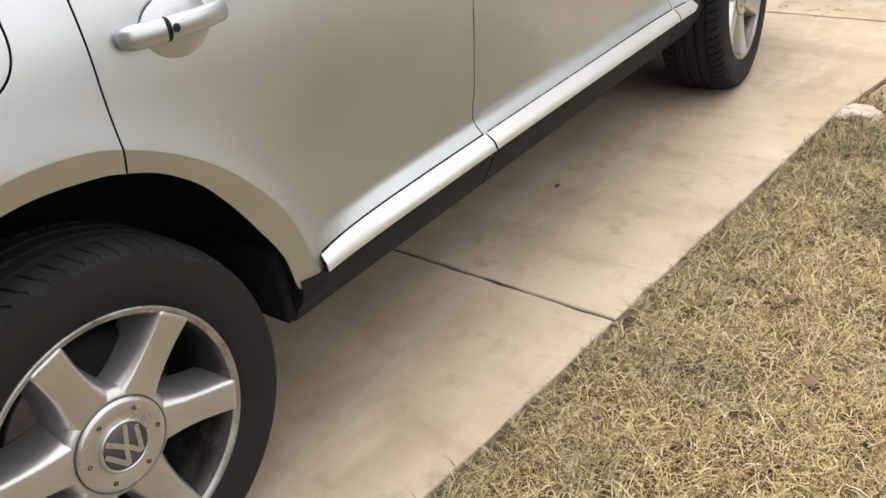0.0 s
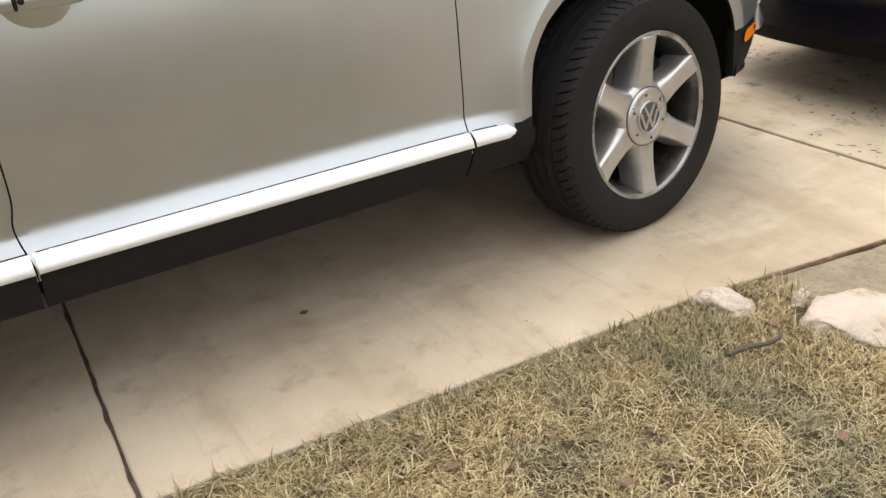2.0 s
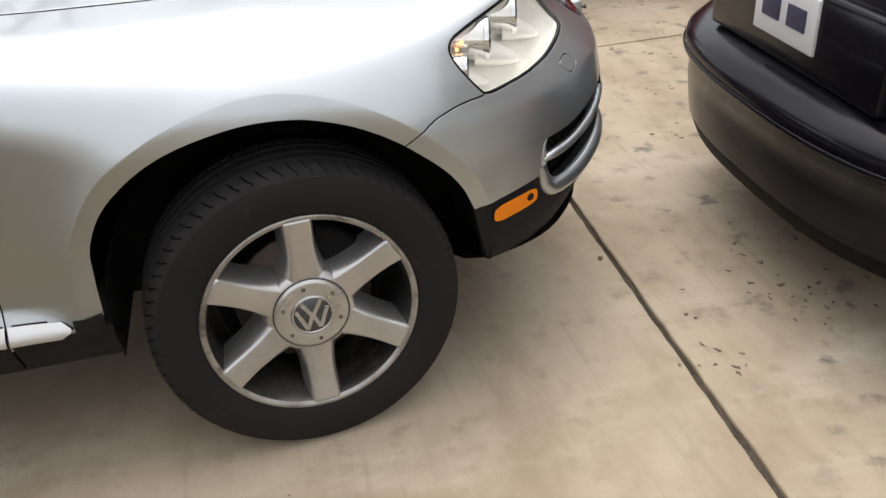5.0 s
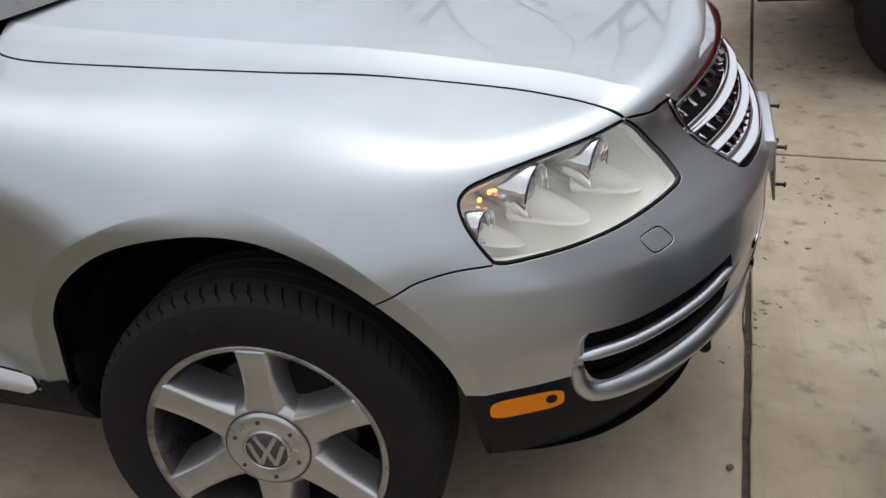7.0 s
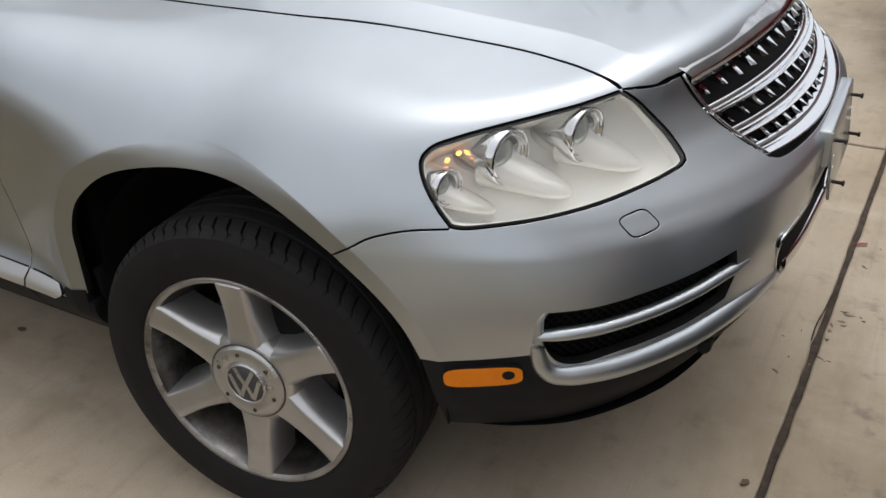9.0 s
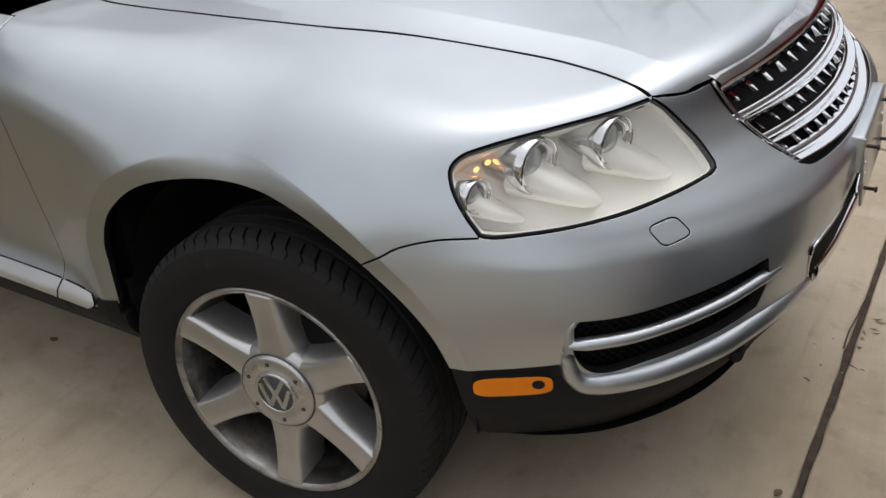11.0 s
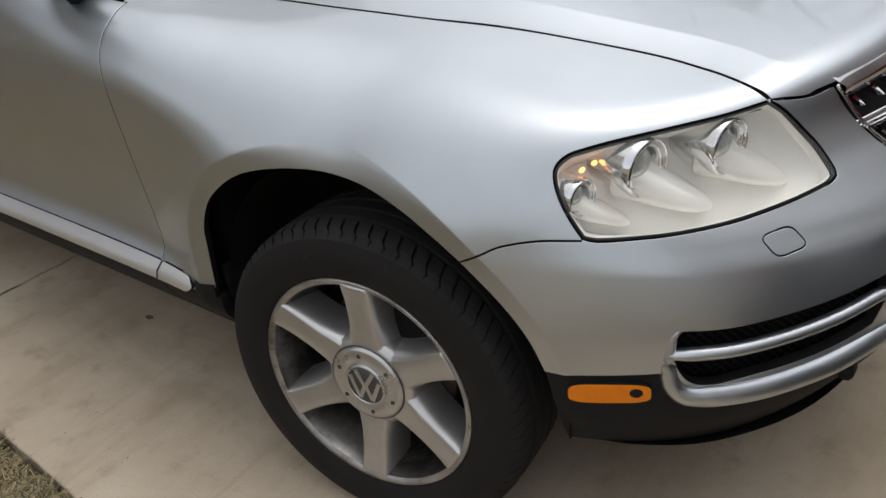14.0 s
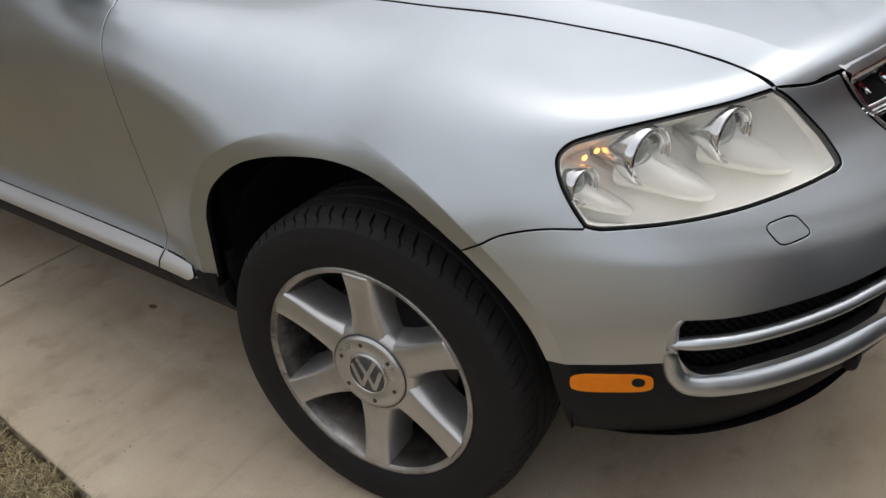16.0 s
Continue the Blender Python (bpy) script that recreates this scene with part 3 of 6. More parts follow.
# doors, fenders, bumper, bonnet
rear_door_loop = outline([REAR_GAP[-1], (-2.3, 0.08, 1.12), B_GAP[-1]], B_GAP[::-1], [B_GAP[0], (-2.1, 0.05, 0.41), (-2.435, 0.05, 0.42)], REAR_ARCH_AHEAD[::-1], REAR_GAP)
front_door_loop = outline([B_GAP[-1], (-1.3, 0.09, 1.12), A_GAP[-1]], A_GAP[::-1], [A_GAP[0], (-1.2, 0.05, 0.41), B_GAP[0]], B_GAP)
fender_loop = outline(A_GAP[::-1], [A_GAP[0], (-0.55, 0.05, 0.42), ARCH[0]], ARCH, BUMP_LINE, LAMP_FRONT, HOOD_EDGE, [HOOD_EDGE[-1], (-0.735, 0.2, 1.06), A_GAP[-1]])
quarter_loop = outline(REAR_GAP, [REAR_GAP[-1], (-3.1, 0.09, 1.12), (-3.55, 0.16, 1.12)], [(-3.55, 0.16, 1.12), (-3.56, 0.14, 0.85), (-3.55, 0.14, 0.60)], [(-3.55, 0.14, 0.60), (-3.40, 0.09, 0.47), REAR_ARCH[0]], REAR_ARCH)
FRONT_CREASE = [crease_line(0.0, 0.42, FRONT_LIP, off, 14, 176) for off in (-0.0012, 0.0012)]
REAR_CREASE = [crease_line(-2.855, 0.37, REAR_LIP, off, 10, 172) for off in (-0.0012, 0.0012)]
rear_doors = side_part("rear_door", panel(rear_door_loop, step=0.02, lines=REAR_CREASE), SILVER)
front_doors = side_part("front_door", panel(front_door_loop, step=0.022), SILVER)
side_part("front_fender", panel(fender_loop, step=0.014, lines=FRONT_CREASE), SILVER)
quarters = side_part("rear_quarter_panel", panel(quarter_loop, holes=[FUEL_LOOP], step=0.024, lines=REAR_CREASE), SILVER)
part("fuel_flap", panel(FUEL_LOOP, step=0.02), SILVER, quarters[0])
part("fuel_flap", mirrored(panel(FUEL_LOOP, step=0.02)), SILVER, quarters[1])

fog_loop = outline(*FOG_OPEN)
bumper_loop = outline(BUMP_LINE, LAMP_BACK[::-1], [LAMP_BACK[0], *HOOD_FRONT, HOOD_NOSE[0]], GRILLE_SIDE, GRILLE_LOW, [GRILLE_LOW[-1], (0.945, HALF, 0.63), FOG_LIP[-1]], FOG_LIP[::-1], VALANCE[::-1], ARCH_AHEAD[::-1])
front_bumper = part("front_bumper", both(panel(bumper_loop, holes=[fog_loop, CAP_LOOP], step=0.014, lines=FRONT_CREASE)), SILVER, car)
washer_cap = panel(CAP_LOOP, step=0.012, gap=0.0010)
part("washer_cap", washer_cap, SILVER, front_bumper)
part("washer_cap", mirrored(washer_cap), SILVER, front_bumper)
hood_loop = outline(HOOD_EDGE[::-1], [HOOD_EDGE[0], *HOOD_FRONT, HOOD_NOSE[0]], HOOD_NOSE, [HOOD_NOSE[-1], (0.0, HALF, 1.06), (-0.86, HALF, 1.09)], [(-0.86, HALF, 1.09), (-0.83, 0.7, 1.08), HOOD_EDGE[-1]])
crease_x = np.linspace(-0.74, 0.685, 120)
HOOD_CREASE = [np.stack([crease_x, hood_crease(crease_x) + o, np.full(120, 1.04)], 1) for o in (-0.003, 0.003)]
part("hood", both(panel(hood_loop, top=True, step=0.02, depth=0.025, gap=0.0028, lift=0.0024, lines=HOOD_CREASE, roll=0.8)), SILVER, car)

# black lower valance
valance_loop = outline(VALANCE, FOG_LIP, [FOG_LIP[-1], (0.93, HALF, 0.43), (0.88, HALF, 0.36)], [(0.88, HALF, 0.36), (0.86, 0.7, 0.365), (0.80, 0.42, 0.37), (0.68, 0.24, 0.365), (0.55, 0.14, 0.375), (0.44, 0.10, 0.385)], [(0.44, 0.10, 0.385), (0.425, 0.08, 0.46), VALANCE[0]])
part("lower_valance", both(panel(valance_loop, gap=0.001, step=0.018, lift=-0.004, depth=0.03)), PLASTIC, car, "matt black plastic lower bumper")

# sill cladding and bright strips below the doors
def strip_loop(x0, x1, z0, z1, tip=0.0):
    return outline([(x0, 0.05, z0), (x1 - tip * 0.3, 0.05, z0)], [(x1 - tip * 0.3, 0.05, z0), (x1 + tip, 0.05, (z0 + z1) / 2), (x1, 0.05, z1)] if tip else [(x1, 0.05, z0), (x1, 0.05, z1)], [(x1, 0.05, z1), (x0, 0.05, z1)], [(x0, 0.05, z1), (x0, 0.05, z0)])


for x0, x1, tip in ((-2.375, -1.763, 0), (-1.757, -0.654, 0), (-0.648, -0.535, 0.02)):
    strip = panel(strip_loop(x0, x1, 0.4345, 0.4675, tip), step=0.010, lift=0.004, depth=0.012, gap=0.001)
    sv, sn = strip[0], strip[2]
    swell = np.clip((0.4675 - sv[:, 2]) / 0.033, 0, 1)
    sv[:, 1] -= 0.011 * np.sin(swell * math.pi / 2 * 1.0)
    up = np.arctan(0.62 * np.cos(swell * math.pi / 2))
    face = sn[:, 1] < -0.8
    sn[face] = np.stack([0 * up, -np.cos(up), np.sin(up)], 1)[face]
    side_part("bright_strip", strip, BRIGHT, "polished bright metal strip")
    # a dark strip drawn for the shadow above the proud bright strip
    side_part("strip_seam", panel(strip_loop(x0 + 0.008, x1 - (0.03 if tip else 0.004), 0.4665, 0.4700), step=0.01, lift=0.0012, depth=0.006, gap=0.0), PLASTIC, "dark line drawn for the shadow gap above the bright strip")
for x0, x1 in ((-2.43, -1.763), (-1.757, -0.654), (-0.648, -0.437)):
    side_part("sill_cladding", panel(strip_loop(x0, x1, 0.322, 0.4365), step=0.02, lift=0.003, depth=0.03, gap=0.001), PLASTIC, "matt black plastic sill")

side_part("arch_cladding", panel(outline([(-0.512, 0.05, 0.405), (-0.449, 0.05, 0.405)], [(-0.449, 0.05, 0.405), (-0.449, 0.05, 0.470)], [(-0.449, 0.05, 0.470), (-0.512, 0.05, 0.466)], [(-0.512, 0.05, 0.466), (-0.512, 0.05, 0.405)]), step=0.015, lift=0.0045, depth=0.02, gap=0.001), PLASTIC, "matt black plastic behind the wheel")

# handles
def handle(x, z, parent):
    """A bar handle over a round cup, with a key cap at its rear end."""
    p = spot(np.array([x]), (chart(np.array([x, 0.045, z]))[1]).reshape(1))[0]
    cup = lathe([(0.001, 0.012), (0.03, 0.011), (0.055, 0.006), (0.064, 0.0)], 28)
    cup = (cup[0] * (1.02, -1, 0.80) + (p[0] + 0.006, p[1] - 0.0015, p[2] - 0.008), [f[::-1] for f in cup[1]])
    path = spline([(x - 0.094, p[1] - 0.004, z + 0.001), (x - 0.086, p[1] - 0.020, z + 0.002), (x - 0.045, p[1] - 0.033, z + 0.002), (x + 0.025, p[1] - 0.034, z), (x + 0.078, p[1] - 0.022, z - 0.002), (x + 0.092, p[1] - 0.004, z - 0.003)], 0.006)
    w = np.interp(np.arange(len(path)), [0, 3, len(path) - 4, len(path) - 1], [0.014, 0.0185, 0.017, 0.013])
    grip = tube(path, np.stack([w * 0.62, w], 1), 16)
    k = int(np.argmin(np.abs(path[:, 0] - (x - 0.036))))
    seam = tube(path[k:k + 1] + np.array([(-0.0012, 0, 0), (0.0, -0.0004, 0), (0.0012, 0, 0)]), (w[k] * 0.62 + 0.0006, w[k] + 0.0006), 16)
    lock = lathe([(0.0, -0.002), (0.0055, -0.002), (0.0068, 0.0), (0.0068, 0.012)], 18)
    lock = (lock[0] + (x - 0.024, p[1] - 0.0455, z + 0.002), lock[1])
    for put, door in (((lambda d: d), parent[0]), (mirrored, parent[1])):
        part("handle_cup", put(cup), SILVER, door)
        bar = part("door_handle", put(grip), SILVER, door)
        part("handle_seam", put(seam), PLASTIC, bar, "dark gap beside the key cap")
        part("key_lock", put(lock), PLASTIC, bar, "black key lock in the handle")


handle(-2.555, 0.966, rear_doors)
handle(-1.625, 0.972, front_doors)

# amber side marker
marker_loop = rounded_loop((0.523, 0.10, 0.521), 0.128, 0.043, 36, 4.0, 0.06)
markers = side_part("side_marker", panel(marker_loop, step=0.012, lift=0.006, depth=0.012), AMBER, "orange plastic side marker lamp")
dot_loop = rounded_loop((0.564, 0.12, 0.526), 0.024, 0.022, 18, 2.0)
for m, d in zip(markers, (panel(dot_loop, step=0.008, lift=0.0075, depth=0.004), mirrored(panel(dot_loop, step=0.008, lift=0.0075, depth=0.004)))):
    part("screw_hole", d, PLASTIC, m, "dark screw hole")

# fog opening: mesh, silver bar, rounded lower lip
def grid_weave(loop, back, pitch=0.011, wire=0.0022):
    """A dark woven grille set back behind an opening of the skin."""
    q = side_chart(loop)
    lo, hi = q.min(0) - 0.01, q.max(0) + 0.01
    pieces = []
    for slope in (1, -1):
        for c in np.arange(lo[0] - (hi[1] - lo[1]), hi[0] + (hi[1] - lo[1]), pitch * 1.5):
            v = np.linspace(lo[1], hi[1], 12)
            u = c + slope * (v - lo[1])
            ok = (u > lo[0]) & (u < hi[0])
            if ok.sum() > 3:
                p = spot(u[ok], v[ok] / SIDE_V)
                p = p - normal(p) * (back + 0.002 * slope)
                pieces.append(tube(p, (wire, wire), 4, (0.3, 0.2, 0.9), caps=False))
    return joined(*pieces)


fog_grid = panel(fog_loop, gap=-0.045, step=0.03, lift=-0.055, depth=0.01)
fog_weave = grid_weave(fog_loop, 0.042)
bar_path = spline([(0.606, 0.150, 0.607), (0.640, 0.166, 0.609), (0.70, 0.212, 0.613), (0.763, 0.278, 0.622), (0.82, 0.352, 0.634), (0.862, 0.425, 0.645), (0.884, 0.465, 0.649), (0.892, 0.478, 0.650)], 0.012)
bar_path = bar_path + np.array([0.002, -0.002, 0]) * np.sin(np.linspace(0, math.pi, len(bar_path)))[:, None]
fog_bar = tube(bar_path, np.stack([np.interp(np.linspace(0, 1, len(bar_path)), [0, 0.88, 1], [0.013, 0.013, 0.006]), np.interp(np.linspace(0, 1, len(bar_path)), [0, 0.1, 0.84, 0.94, 1], [0.008, 0.0125, 0.0125, 0.0105, 0.005])], 1), 14)
lip_path = spline([(0.622, 0.156, 0.658), (0.611, 0.151, 0.645), (0.607, 0.150, 0.615), (0.608, 0.151, 0.565), (0.620, 0.158, 0.530), (0.650, 0.178, 0.513), (0.73, 0.246, 0.515), (0.81, 0.340, 0.530), (0.858, 0.425, 0.541), (0.888, 0.505, 0.541), (0.912, 0.60, 0.535), (0.928, 0.72, 0.528), (0.934, 0.82, 0.522)], 0.012)
lip_r = np.interp(np.linspace(0, 1, len(lip_path)), [0, 0.04, 0.10, 0.16, 0.24, 0.50, 0.62, 0.80, 1], [0.004, 0.010, 0.014, 0.018, 0.024, 0.026, 0.025, 0.020, 0.010])
fog_lip = tube(lip_path, np.stack([lip_r * 0.9, lip_r], 1), 18)
for put in ((lambda d: d), mirrored):
    part("fog_backing", put(fog_grid), DARK, front_bumper)
    part("fog_mesh", put(fog_weave), PLASTIC, front_bumper, "black plastic mesh")
    part("fog_bar", put(fog_bar), SILVER, front_bumper)
    part("fog_lip", put(fog_lip), SILVER, front_bumper)

# headlamp
lamp_loop = outline(LAMP_FRONT, LAMP_BACK)
lens = panel(lamp_loop, gap=0.004, step=0.012, depth=0.012)
seal = panel(lamp_loop, holes=[spot(*(lambda q: (q[:, 0], q[:, 1] / SIDE_V))(shrunk(side_chart(lamp_loop), 0.0045)))], gap=0.0008, hole_gap=0.0, step=0.03, lift=-0.006, depth=0.02)


def lamp_place(at, depth):
    """A place in the headlamp, so deep behind the lens at a point near the skin."""
    q = side_chart(np.array([at]))
    p = spot(q[:, 0], q[:, 1] / SIDE_V)
    return (p - normal(p) * depth)[0]


def bowl(at, radius, toward, length=0.07):
    """A round reflector that opens ahead."""
    prof = [(radius * 0.25, length), (radius * 0.6, length * 0.75), (radius * 0.86, length * 0.35), (radius * 0.95, 0.004), (radius * 1.0, 0.0), (radius * 1.06, -0.003), (radius * 1.13, 0.0), (radius * 1.15, 0.012), (radius * 1.05, length)]
    d = lathe(prof, 36)
    y = -Vector(toward).normalized()
    z = Vector((0, 0, 1))
    x = y.cross(z).normalized()
    m = Matrix((x, y, x.cross(y))).transposed().to_4x4()
    m.translation = at
    return moved(d, m), m


def tongue_shell(at, tip, r, m, n=28, steps=18):
    """The flare ahead of a reflector: the lower part of its ring, drawn out to a rounded tip."""
    axis = np.array(m.col[1][:3])
    c0, c1 = np.array(at) + axis * 0.030 - np.array((0, 0, 0.50 * r)), np.array(tip) + np.array((-0.016, 0.016, -0.010))
    ex, ez = np.array(m.col[0][:3]), np.array(m.col[2][:3])
    a = np.linspace(0, 2 * math.pi, n, endpoint=False)
    v = []
    for t in np.linspace(0, 1, steps):
        s = 1 - (1 - t) ** 1.5
        rr = r * 1.02 * (1 - 0.42 * s) * math.sqrt(max(1 - s**6, 0.002))
        v.append(c0 + (c1 - c0) * s + np.outer(np.cos(a), ex) * rr + np.outer(np.sin(a), ez) * rr * (0.72 - 0.25 * s))
    f = [(i * n + k, i * n + (k + 1) % n, (i + 1) * n + (k + 1) % n, (i + 1) * n + k) for i in range(steps - 1) for k in range(n)]
    return np.vstack(v), f + [tuple((steps - 1) * n + k for k in range(n))]


lamp_floor = panel(lamp_loop, gap=0.004, step=0.014, lift=-0.085, depth=0.004)
# the bezel rises towards its inboard corner, where it meets the lens
rise = np.clip((lamp_floor[0][:, 1] - 0.34) / 0.17, 0, 1)
lamp_floor[0][:] = lamp_floor[0] + lamp_floor[2] * (0.055 * rise * rise * (3 - 2 * rise))[:, None]
lamp_wall = panel(lamp_loop, holes=[spot(*(lambda q: (q[:, 0], q[:, 1] / SIDE_V))(shrunk(side_chart(lamp_loop), 0.006)))], gap=0.004, hole_gap=0.0, step=0.03, lift=-0.012, depth=0.075)
LENS_BALL = material("projector_glass", (0.42, 0.45, 0.43), 0.04, 0.35, coat=1.0)
LAMP_TONGUE = material("lamp_tongue", (0.90, 0.885, 0.83), 0.22, 0.25, second=(0.87, 0.855, 0.80), scale=9)
ahead = Vector((1.0, -0.24, -0.03))
for put in ((lambda d: d), mirrored):
    lamp = part("headlamp", put(lamp_floor[:3]), LAMP_TRIM, car, "clear-lensed headlamp with round chrome reflectors")
    part("lamp_seal", put(seal), PLASTIC, lamp, "black rubber seal")
    part("lamp_wall", put(lamp_wall[:3]), LAMP_TRIM, lamp)
    for at, tip, r in (((0.428, 0.166, 0.855), (0.512, 0.196, 0.808), 0.033), ((0.504, 0.249, 0.890), (0.618, 0.286, 0.820), 0.051), ((0.602, 0.357, 0.904), (0.705, 0.405, 0.836), 0.050)):
        shell, m = bowl(at, r * 0.87, ahead, 0.085)
        part("reflector", put(shell), LAMP, lamp)
        for size, step_in in ((1.0, 0.0), (0.80, 0.006)):
            part("reflector_ring", put(moved(lathe([(r * 0.88 * size, 0.001 + step_in), (r * 0.90 * size, -0.006 + step_in), (r * 0.96 * size, -0.009 + step_in), (r * 1.03 * size, -0.004 + step_in), (r * 1.04 * size, 0.006 + step_in)], 40), m)), CHROME, lamp)
        ball = lathe([(0.0, -0.001), (r * 0.30, 0.002), (r * 0.55, 0.009), (r * 0.70, 0.020), (r * 0.74, 0.035)], 28)
        part("projector_lens", put(moved(ball, m)), LENS_BALL, lamp)
        part("tongue", put(tongue_shell(at, tip, r, m)), LAMP_TONGUE, lamp)
    bulb = lathe([(0.0, -0.0045), (0.0026, -0.0038), (0.004, 0.0), (0.003, 0.006), (0.0, 0.008)], 16)
    for spot_at in ((0.430, 0.168, 0.908), (0.445, 0.184, 0.917)):
        part("signal_bulb", put((bulb[0] + lamp_place(spot_at, 0.030), bulb[1])), AMBER_BULB, lamp, "lit amber signal bulb")
    pane = part("lens", put(lens), LENS, lamp, "clear plastic lens")
    pane.visible_shadow = False

# grille: chrome frame, three bars and small fins
def grille_line(f, out=0.0):
    """A line across the grille, f from its top (0) to its bottom (1)."""
    s0 = np.array(spline(GRILLE_SIDE, 0.004))
    i = min(int(f * (len(s0) - 1)), len(s0) - 1)
    a = s0[i]
    c = np.array((0.806 + 0.130 * f, HALF, 0.998 - 0.222 * f))
    y = np.linspace(a[1], HALF, 26)
    t = (y - a[1]) / (HALF - a[1])
    x = a[0] + (c[0] - a[0]) * (1 - (1 - t) ** 2.1)
    z = a[2] + (c[2] - a[2]) * (1 - (1 - t) ** 1.6)
    half = np.stack([x + out, y, z], 1)
    far = half[::-1][1:].copy()
    far[:, 1] = 2 * HALF - far[:, 1]
    return np.vstack([half, far])


def grille_band(f0, f1, out0, out1, rise=(0, 0, 0)):
    a, b = grille_line(f0, out0) + np.array(rise), grille_line(f1, out1)
    n = len(a)
    mid = (a + b) / 2 + np.array((0.014, 0, 0.002))
    bk0, bk1 = a - np.array((0.03, 0, 0)), b - np.array((0.03, 0, 0))
    v = np.vstack([bk0, a, mid, b, bk1])
    f = [(k * n + i, k * n + i + 1, (k + 1) * n + i + 1, (k + 1) * n + i) for k in range(4) for i in range(n - 1)]
    return v, [g[::-1] for g in f]


def louver(f0, f1, depth, drop=0.0):
    """A bar across the grille: a sloping top with a step along it, a round front edge, and an underside that falls back."""
    d = f1 - f0
    rows_ = [(f0, -depth, 0.004), (f0, -depth * 0.45, 0.002), (f0 + 0.02 * d, -0.006, -0.001), (f0 + 0.10 * d, -0.004, -0.004), (f0 + 0.12 * d, 0.002, -0.004),
             (f0 + 0.22 * d, 0.008, -0.004), (f0 + 0.34 * d, 0.012, -0.004), (f0 + 0.48 * d, 0.0125, -0.003), (f0 + 0.62 * d, 0.009, -0.002), (f0 + 0.82 * d, 0.001, -0.001 - drop * 0.5), (f1, 0.004 if drop else -0.008, -drop), (f1, -depth - 0.012, 0.002 - drop)]
    lines = [grille_line(f, out) + np.array((0, 0, up)) for f, out, up in rows_]
    n = len(lines[0])
    f = [(k * n + i, (k + 1) * n + i, (k + 1) * n + i + 1, k * n + i + 1) for k in range(len(lines) - 1) for i in range(n - 1)]
    return np.vstack(lines), f


grille = part("grille", joined((lambda v: (v, [(i, i + 1, 51 + i + 1, 51 + i) for i in range(50)]))(np.vstack([grille_line(0.02, -0.05), grille_line(0.98, -0.05)]))), PLASTIC, car, "dark recessed front grille")
# The top trim's dark mottled tone paints in reflected trees.
part("grille_top_trim", grille_band(0.0, 0.12, 0.002, 0.006, (-0.012, 0, 0.016)), material("chrome_tree_reflection", (0.52, 0.51, 0.51), 0.10, 1.0, second=(0.36, 0.35, 0.35), scale=16, mix=0.3), grille, "chrome strip under the hood edge, dark reflections put into its colour")
for f0, f1, deep in ((0.395, 0.447, 0.010), (0.660, 0.715, 0.010), (0.895, 1.0, 0.016)):
    part("grille_bar", louver(f0, f1, deep, 0.016 if f1 == 1.0 else 0.0), CHROME, grille, "chrome grille bar")
    part("bar_groove", tube(grille_line(f0 + 0.06 * (f1 - f0), -0.0055) + np.array((0, 0, -0.001)), (0.0024, 0.0018), 6, caps=False), BADGE, grille, "dark groove along the bar")
side_trim = tube(np.array(spline(GRILLE_SIDE, 0.02)) + np.array((0.003, 0.004, 0.002)), (0.004, 0.004), 8, (0, 1, 0))
part("grille_side_trim", side_trim, CHROME, grille)
part("grille_side_trim", mirrored(side_trim), CHROME, grille)
for f0 in (0.19, 0.51, 0.77):
    a, b = grille_line(f0, -0.012), grille_line(f0 + 0.09, -0.012)
    for k in range(2, 49, 3):
        p, q = a[k], b[k]
        fin = np.array([p + (0, -0.009, 0), p + (0, 0.009, 0), q + (0, 0.006, 0), q + (0, -0.006, 0), (p + q) / 2 + (0.016, 0, -0.006), (p + q) / 2 - (0.04, 0, 0)])
        part("grille_fin", (fin, [(0, 1, 4), (1, 2, 4), (2, 3, 4), (3, 0, 4), (1, 0, 5), (2, 1, 5), (3, 2, 5), (0, 3, 5)]), CHROME, grille, smooth=False)

# number plate bracket, empty, and lower grille
plate = box(-0.003, 0.003, -0.165, 0.165, -0.0765, 0.0765, 0.0025)
plate = (plate[0] + np.array((0.9755, HALF, 0.7015)) - np.outer(plate[0][:, 2], (0.124, 0, 0)), plate[1])
bracket = part("plate_bracket", joined(plate, box(0.943, 0.968, HALF - 0.165, HALF + 0.165, 0.770, 0.7785, 0.003), box(0.945, 0.972, HALF - 0.1655, HALF - 0.1610, 0.70, 0.776, 0.001)), SILVER, car, "empty grey number plate bracket")
for y in (-0.135, 0.135):
    for z in (0.655, 0.75):
        screw = lathe([(0.0, 0.0), (0.006, 0.001), (0.007, 0.005), (0.004, 0.006), (0.004, 0.030)], 12)
        part("screw", (screw[0][:, [1, 0, 2]] * (-1, 1, 1) + (1.005 - 0.124 * (z - 0.7015), HALF + y, z), screw[1]), IRON, bracket, "rusty screw")
for y in (-0.14, 0.14):
    for z in (0.69, 0.715):
        hole = lathe([(0.0, 0.0), (0.0055, 0.0), (0.006, 0.002)], 14)
        part("plate_hole", (hole[0][:, [1, 0, 2]] * (-1, 1, 0.6) + (0.9802 - 0.124 * (z - 0.7015), HALF + y, z), hole[1]), LAMP_TRIM, bracket, "pale screw hole")
